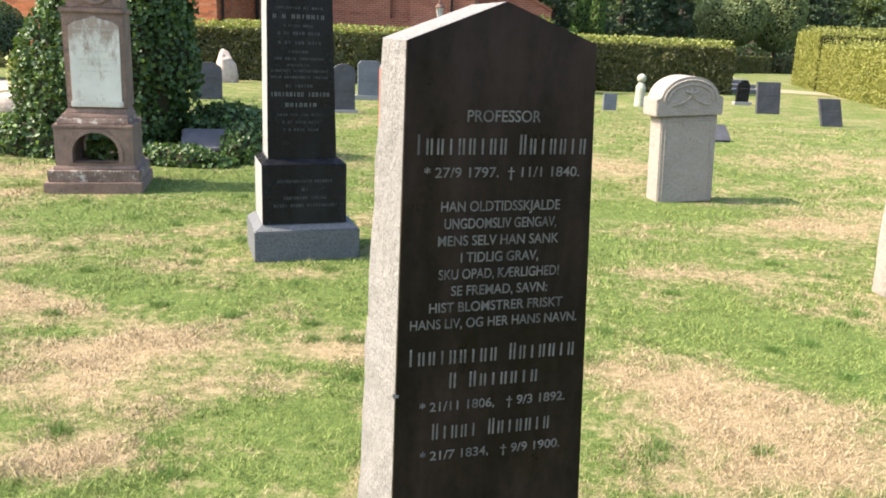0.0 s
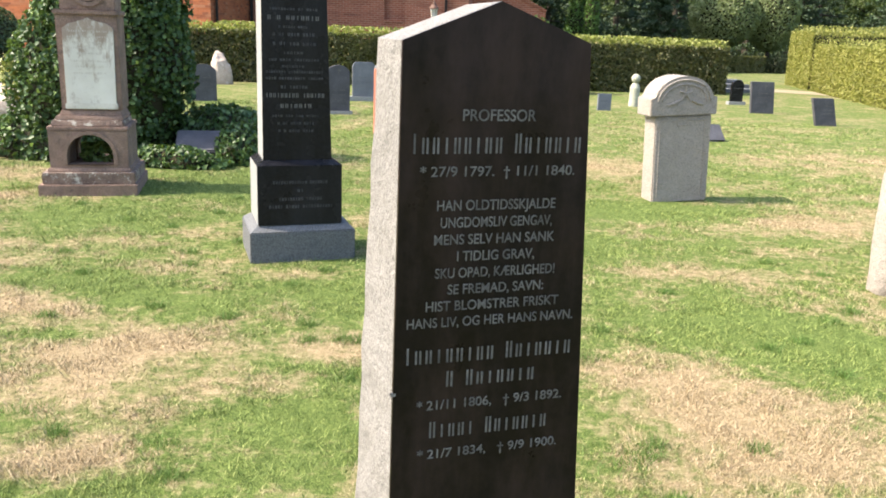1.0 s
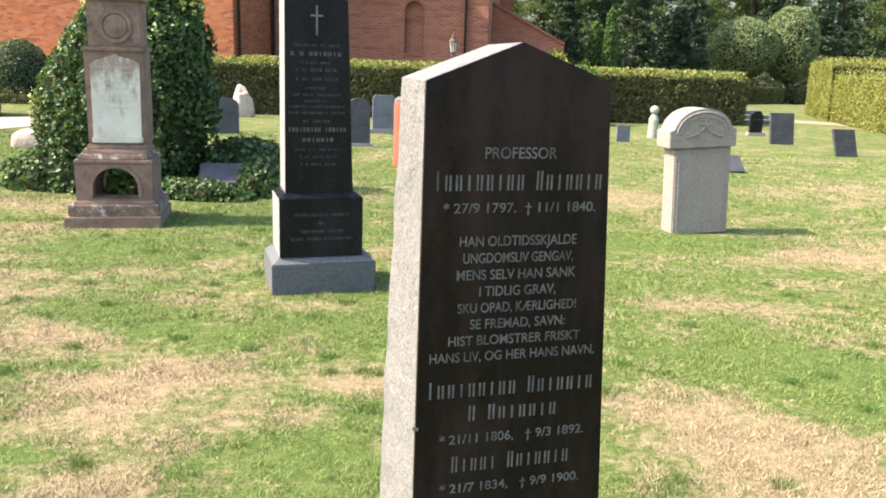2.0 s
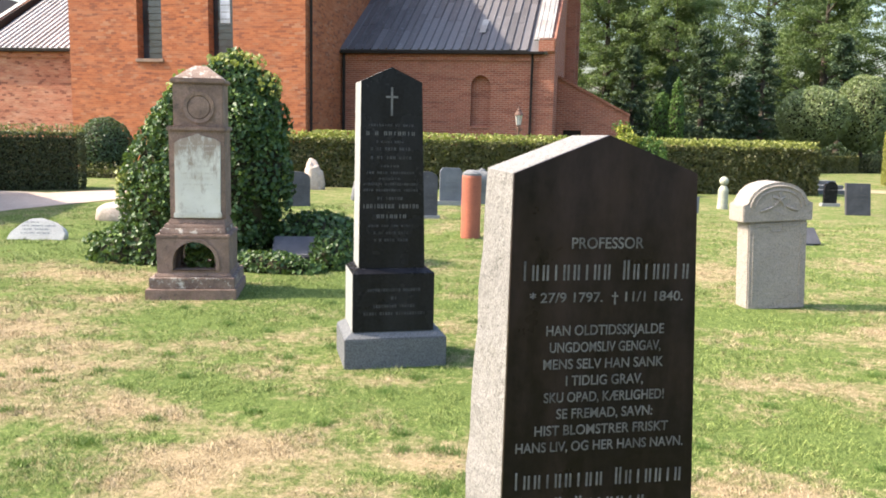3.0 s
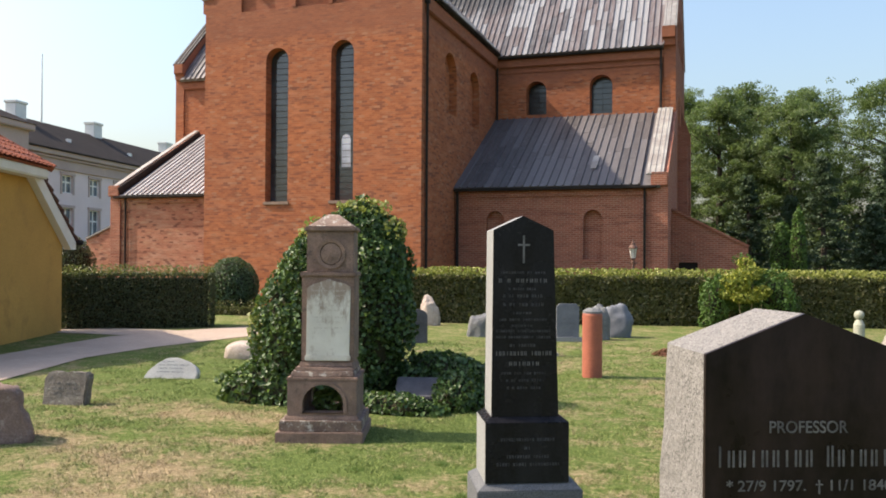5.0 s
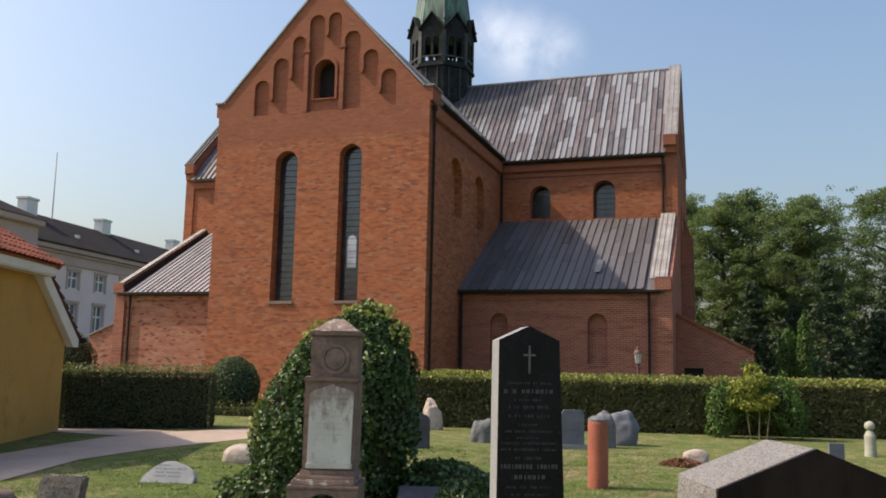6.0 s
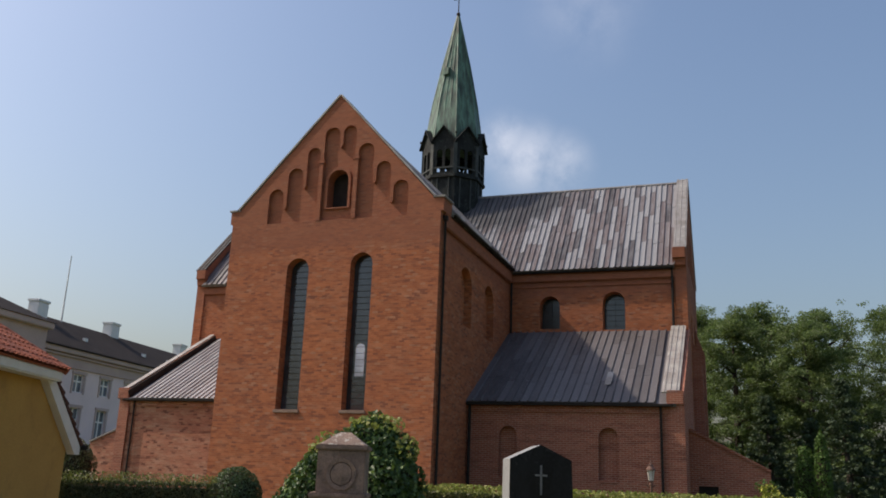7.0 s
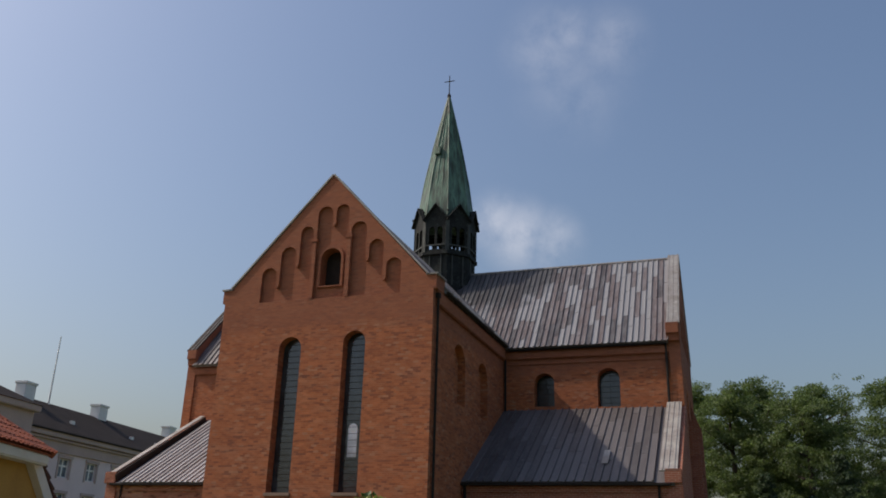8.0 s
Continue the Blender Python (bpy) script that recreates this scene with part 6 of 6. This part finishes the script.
    spots = [(-3.0, 66, 14.2, 4.6), (1.6, 62, 13.6, 4.6), (6.0, 66, 14.0, 4.8), (10.5, 63, 13.8, 4.8), (15.0, 67, 15.5, 5.0), (20.0, 62, 14.5, 5.0), (25.5, 65, 15.5, 5.2), (31, 62, 15.0, 5.2), (37, 66, 16, 5.5),
             (4.0, 57, 11.8, 3.8), (13.0, 57, 12.2, 4.0), (22.5, 56, 13.0, 4.4), (-0.4, 58.5, 12.6, 3.6), (29, 55, 13, 4.5)]
    for k, (x, y, h, r) in enumerate(spots):
        tree("tall broadleaved woodland tree in full summer leaf", (x, y), h, r, 100 + k, OAK, 0.15, 46000, 0.08)
    for k, (x, y, h, r) in enumerate(((1.2, 51, 6.6, 2.2), (5.0, 50, 7.4, 2.4), (8.6, 52, 8.0, 2.5), (12.5, 50.5, 7.2, 2.4), (16.6, 51.5, 8.2, 2.6), (21, 50, 7.6, 2.6), (3.0, 45, 4.8, 1.7), (7.0, 46.5, 4.6, 1.8), (14.5, 47.5, 5.4, 2.0), (18.8, 47, 5.6, 2.2))):
        tree("dark spreading conifer at the wood's edge", (x, y), h, r, 140 + k, FIR, 0.16, 9000, 0.03, True)
    n = 30000
    p = np.stack([rng.uniform(-6, 42, n), rng.uniform(53, 60, n), np.abs(rng.normal(0, 1.7, n))], 1)
    u = part("undergrowth", scatter("undergrowth", p, np.tile([0, -0.6, 0.6], (n, 1)), 0.28, rng), FIR, None)
    tagged(u, "dense dark undergrowth below the woodland trees", "undergrowth", kind="stuff")


# ---------------------------------------------------------------- yellow house, long building, lamp
def build_house():
    h = thing("house", "ochre limewashed house with red pantiled half-hipped roof", "house", m=pose(-15.34, 16.37, 0, 0, 0, 112))
    # here u runs along the gable wall away from the viewer, depth into the house
    W = 6.9
    e = 2.25
    out = [(-W, -0.05), (0, -0.05), (0, e), (-1.95, 3.59), (-W + 1.95, 3.59), (-W, e)]
    part("gable_wall", wall_mesh("house_gable", out, [], 0.4, lambda u, z, d: (u, d, z)), OCHRE, h, "ochre limewashed gable wall with stains")
    for u0, u1 in ((-0.4, 0.0), (-W, -W + 0.4)):
        part("side_wall", box(u0, u1, 0.4, 9.0, -0.05, e), OCHRE, h)
    part("back_wall", box(-W, 0, 9.0, 9.4, -0.05, e), OCHRE, h)
    ridge = 5.45
    c = -W / 2
    hipd = 2.33
    for s in (1, -1):
        a0 = c + s * (W / 2 + 0.44)
        a1 = c + s * (W / 2 - 1.72)
        vs = [(a0, -0.14, 2.2), (a0, 9.6, 2.2), (c, 9.6, ridge), (c, hipd, ridge), (a1, -0.14, 3.72)]
        vs += [(x, y, z - 0.14) for x, y, z in vs]
        part("roof", mesh_of("house_roof", vs, [(0, 1, 2, 3, 4), (9, 8, 7, 6, 5)] + [(i, (i + 1) % 5, 5 + (i + 1) % 5, 5 + i) for i in range(5)]), TILE, h, "red pantiled roof slope")
        lo, hi = (a0 - s * 0.02, 2.0), (a1 - s * 0.02, 3.62)
        part("bargeboard", prism([(lo[0], lo[1] + 0.16), (hi[0], hi[1] + 0.06), (hi[0] - s * 0.26, hi[1] - 0.1), (lo[0] - s * 0.30, lo[1] - 0.02), (lo[0], lo[1] - 0.02)], -0.17, -0.004), WHITE_PAINT, h, "white painted bargeboard")
        for k in range(7):
            f0, f1 = k / 7, (k + 1) / 7 + 0.03
            e0, e1 = (a0 + (a1 - a0) * f0 + s * 0.03, 2.2 + 1.52 * f0), (a0 + (a1 - a0) * f1 + s * 0.0, 2.2 + 1.52 * f1)
            part("verge_tile", tube([(e0[0], -0.17, e0[1] + 0.03), (e1[0], -0.17, e1[1] - 0.02)], [0.055, 0.03], 7), TILE_DARK, h, "dark edge tile")
        part("gutter", tube([(a0 + s * 0.06, -0.3, 2.16), (a0 + s * 0.06, 9.6, 2.16)], [0.07, 0.07], 8), GUTTER, h)
    part("fascia", box(c - W / 2 + 1.7, c + W / 2 - 1.7, -0.36, -0.004, 3.52, 3.741, 0.03), WHITE_PAINT, h, "white moulded eaves board")
    hb = [(c - W / 2 + 1.62, -0.42, 3.76), (c + W / 2 - 1.62, -0.42, 3.76), (c, hipd, ridge)]
    vs = hb + [(x, y + 0.06, z - 0.03) for x, y, z in hb]
    hip = part("hip_roof", mesh_of("hip_roof", vs, [(0, 1, 2), (5, 4, 3), (0, 3, 4, 1), (1, 4, 5, 2), (2, 5, 3, 0)]), TILE, h, "red pantiled half hip")
    # pantiles of the half hip
    prof = [(0.0, 0.0), (0.05, -0.012), (0.11, 0.0), (0.16, 0.035), (0.21, 0.04), (0.235, 0.012)]
    n = len(prof)
    tv = [(x, y, z + 0.035 * (1 - k)) for k, y in ((0, 0.0), (1, 0.36)) for x, z in prof]
    tv += [(x, y, z - 0.018) for x, y, z in tv[:n]]
    tme = mesh_of("pantile", tv, [(i, i + 1, n + i + 1, n + i) for i in range(n - 1)] + [(i + 1, i, 2 * n + i, 2 * n + i + 1) for i in range(n - 1)])
    tme.materials.append(TILE)
    up = Vector((0, hipd + 0.42, ridge - 3.76))
    slope = up.length
    up.normalize()
    nrm = Vector((1, 0, 0)).cross(up)
    rot = Matrix((Vector((1, 0, 0)), up, nrm)).transposed().to_4x4()
    half = W / 2 - 1.62
    row = 0
    while row * 0.27 < slope - 0.3:
        f = 1 - row * 0.27 / slope
        m = int(2 * half * f / 0.215)
        for k in range(m):
            o = new("pantile", tme)
            o.parent = hip
            o.matrix_basis = Matrix.Translation(Vector((c - m * 0.1075 + k * 0.215, -0.45, 3.77)) + up * row * 0.27 + nrm * 0.01) @ rot
        row += 1
    for s in (1, -1):
        part("hip_ridge", tube([(c + s * half, -0.42, 3.76), (c, hipd, ridge + 0.06)], [0.09, 0.09], 8), TILE, h)
    part("ridge_tiles", tube([(c, hipd, ridge + 0.05), (c, 9.6, ridge + 0.05)], [0.1, 0.1], 8), TILE, h)


def build_long_building():
    b = thing("academy_building", "long pale plastered three-storey building with dark slate roof", "building", m=pose(-61.4, 62, 0, 0, 0, math.degrees(math.atan2(18.7, -3.1))))
    # u runs away along the facade, depth is into the building
    H = 12.2
    wins = []
    for k in range(7):
        u = 1.2 + 4.75 * k
        wins += [(u + 3.0, 8.0, 1.75, 1.75), (u + 3.0, 3.5, 1.75, 3.0)]
    rects = [([(u, z), (u + w, z), (u + w, z + hh), (u, z + hh)], 0.3) for u, z, w, hh in wins]
    part("wall", wall_mesh("long_wall", [(-2.59, 0), (38, 0), (38, H), (-2.59, H)], rects, 0.6, lambda u, z, d: (u, d, z)), PLASTER, b)
    for u, z, w, hh in wins:
        o = part("window", box(u, u + w, 0.26, 0.29, z, z + hh), WINDOW_GLASS, b, "white framed sash window")
        bm = bmesh.new()
        for a in (0.0, 0.5, 1.0):
            box(u + w * a - 0.09, u + w * a + 0.09, 0.19, 0.25, z, z + hh, 0, bm)
        for a in (0.0, 0.62, 1.0):
            box(u, u + w, 0.2, 0.24, z + hh * a - 0.08, z + hh * a + 0.08, 0, bm)
        part("window_frame", bm, FRAME_WHITE, o)
        bm = box(u - 0.28, u - 0.02, -0.06, 0.1, z - 0.15, z + hh + 0.2)
        box(u + w + 0.02, u + w + 0.28, -0.06, 0.1, z - 0.15, z + hh + 0.2, 0, bm)
        box(u - 0.35, u + w + 0.35, -0.12, 0.1, z + hh + 0.02, z + hh + 0.3, 0, bm)
        part("window_surround", bm, PLASTER_TRIM, o)
    part("frieze", box(-2.58, 38, -0.08, 0.1, 10.4, 11.5), PLASTER_TRIM, b)
    part("cornice", box(-2.2, 38.2, -0.55, 0.1, 11.5, 12.1, 0.06), PLASTER_TRIM, b, "sand-coloured moulded cornice")
    part("cornice_moulding", box(-2.3, 38.1, -0.32, 0.1, 11.22, 11.42, 0.04), PLASTER_TRIM, b)
    part("cornice_moulding", box(-2.3, 38.1, -0.2, 0.1, 10.2, 10.4, 0.04), PLASTER_TRIM, b)
    part("eaves_gutter", box(-2.2, 38.3, -0.72, -0.56, 11.95, 12.12, 0.04), GUTTER, b)
    part("end_wall", box(37.4, 38, 0.6, 12, 0, H), PLASTER, b)
    part("back_wall", box(-2.5, 38, 12, 12.5, 0, H), PLASTER, b)
    roof = [(-4, -0.6, 12.1), (38.4, -0.6, 12.1), (38.4, 13, 12.1), (-4, 13, 12.1), (-3, 6.2, 16.0), (38.4, 6.2, 16.0)]
    part("roof", mesh_of("long_roof", roof, [(0, 1, 5, 4), (1, 2, 5), (2, 3, 4, 5), (3, 0, 4), (3, 2, 1, 0)]), SLATE_ROOF, b, "dark slate hipped roof")
    for u in (4.8, 18.6, 36.0):
        ck = part("chimney", box(u, u + 1.7, 5.6, 6.8, 15.0, 17.2, 0.04), FRAME_WHITE, b, "whitewashed chimney")
        part("chimney_cap", box(u - 0.1, u + 1.8, 5.5, 6.9, 17.2, 17.45, 0.03), FRAME_WHITE, ck)
    for u in (8.0, 20.0, 26.0):
        part("skylight", box(u, u + 0.6, 1.9, 2.2, 13.5, 13.9, 0.03), FRAME_WHITE, b)
    pv = part("pavilion", box(-17, -2.6, -1.2, 12, 0, 13.05), PLASTER_TRIM, b, "projecting corner pavilion with tall frieze")
    part("pavilion_cornice", box(-17.2, -2.3, -1.7, 12.2, 13.05, 13.65, 0.08), PLASTER_TRIM, pv)
    part("pavilion_frieze", box(-17.1, -2.5, -1.32, 12.1, 10.9, 11.25, 0.03), PLASTER_TRIM, pv)
    part("pavilion_roof", mesh_of("pavilion_roof", [(-17.4, -1.8, 13.65), (-2.1, -1.8, 13.65), (-2.1, 12.3, 13.65), (-17.4, 12.3, 13.65), (-8.2, 4.8, 16.9)], [(0, 1, 4), (1, 2, 4), (2, 3, 4), (3, 0, 4), (3, 2, 1, 0)]), SLATE_ROOF, pv)
    f = thing("flagpole", "tall thin bare flagpole", "flagpole", m=pose(-68.8, 70.3, 0))
    part("pole", tube([(0, 0, 12.0), (0, 0, 23.2)], [0.12, 0.05], 8), FRAME_WHITE, f)
    part("foot", box(-0.2, 0.2, -0.2, 0.2, 11.6, 12.1, 0.02), FRAME_WHITE, f)


def build_lamp():
    l = thing("lantern_post", "old-fashioned glass lantern on a slim rust-brown post", "street lamp", m=pose(-3.03, 28.5, 0.1))
    part("post", lathe([(0.09, -0.12), (0.09, 0.5), (0.05, 0.6), (0.04, 1.6), (0.06, 1.64), (0.035, 1.72)], 10), IRON, l)
    bm = tube([(-0.14, 0, 1.62), (0, 0, 1.56), (0.14, 0, 1.62)], [0.02, 0.025, 0.02], 6)
    part("bracket", bm, IRON, l)
    part("glass", lathe([(0.075, 1.76), (0.125, 2.08)], 6), LAMP_GLASS, l, "pale lantern glass")
    for k in range(6):
        a = math.tau * k / 6
        part("glazing_bar", tube([(0.078 * math.cos(a), 0.078 * math.sin(a), 1.75), (0.128 * math.cos(a), 0.128 * math.sin(a), 2.09)], [0.008, 0.008], 4), IRON, l)
    part("hood", lathe([(0.16, 2.08), (0.15, 2.12), (0.07, 2.22), (0.075, 2.26), (0.03, 2.30), (0.035, 2.33), (0.008, 2.39)], 12), IRON, l, "dark metal hood with finial")
    part("holder", lathe([(0.03, 1.70), (0.085, 1.74), (0.08, 1.77)], 10), IRON, l)


build_ground()
build_path()
build_church()
build_main_stone()
build_obelisk()
build_monument()
build_round_head_stone()
build_small_stones()
build_house()
build_long_building()
build_lamp()
build_greenery()
build_grass()
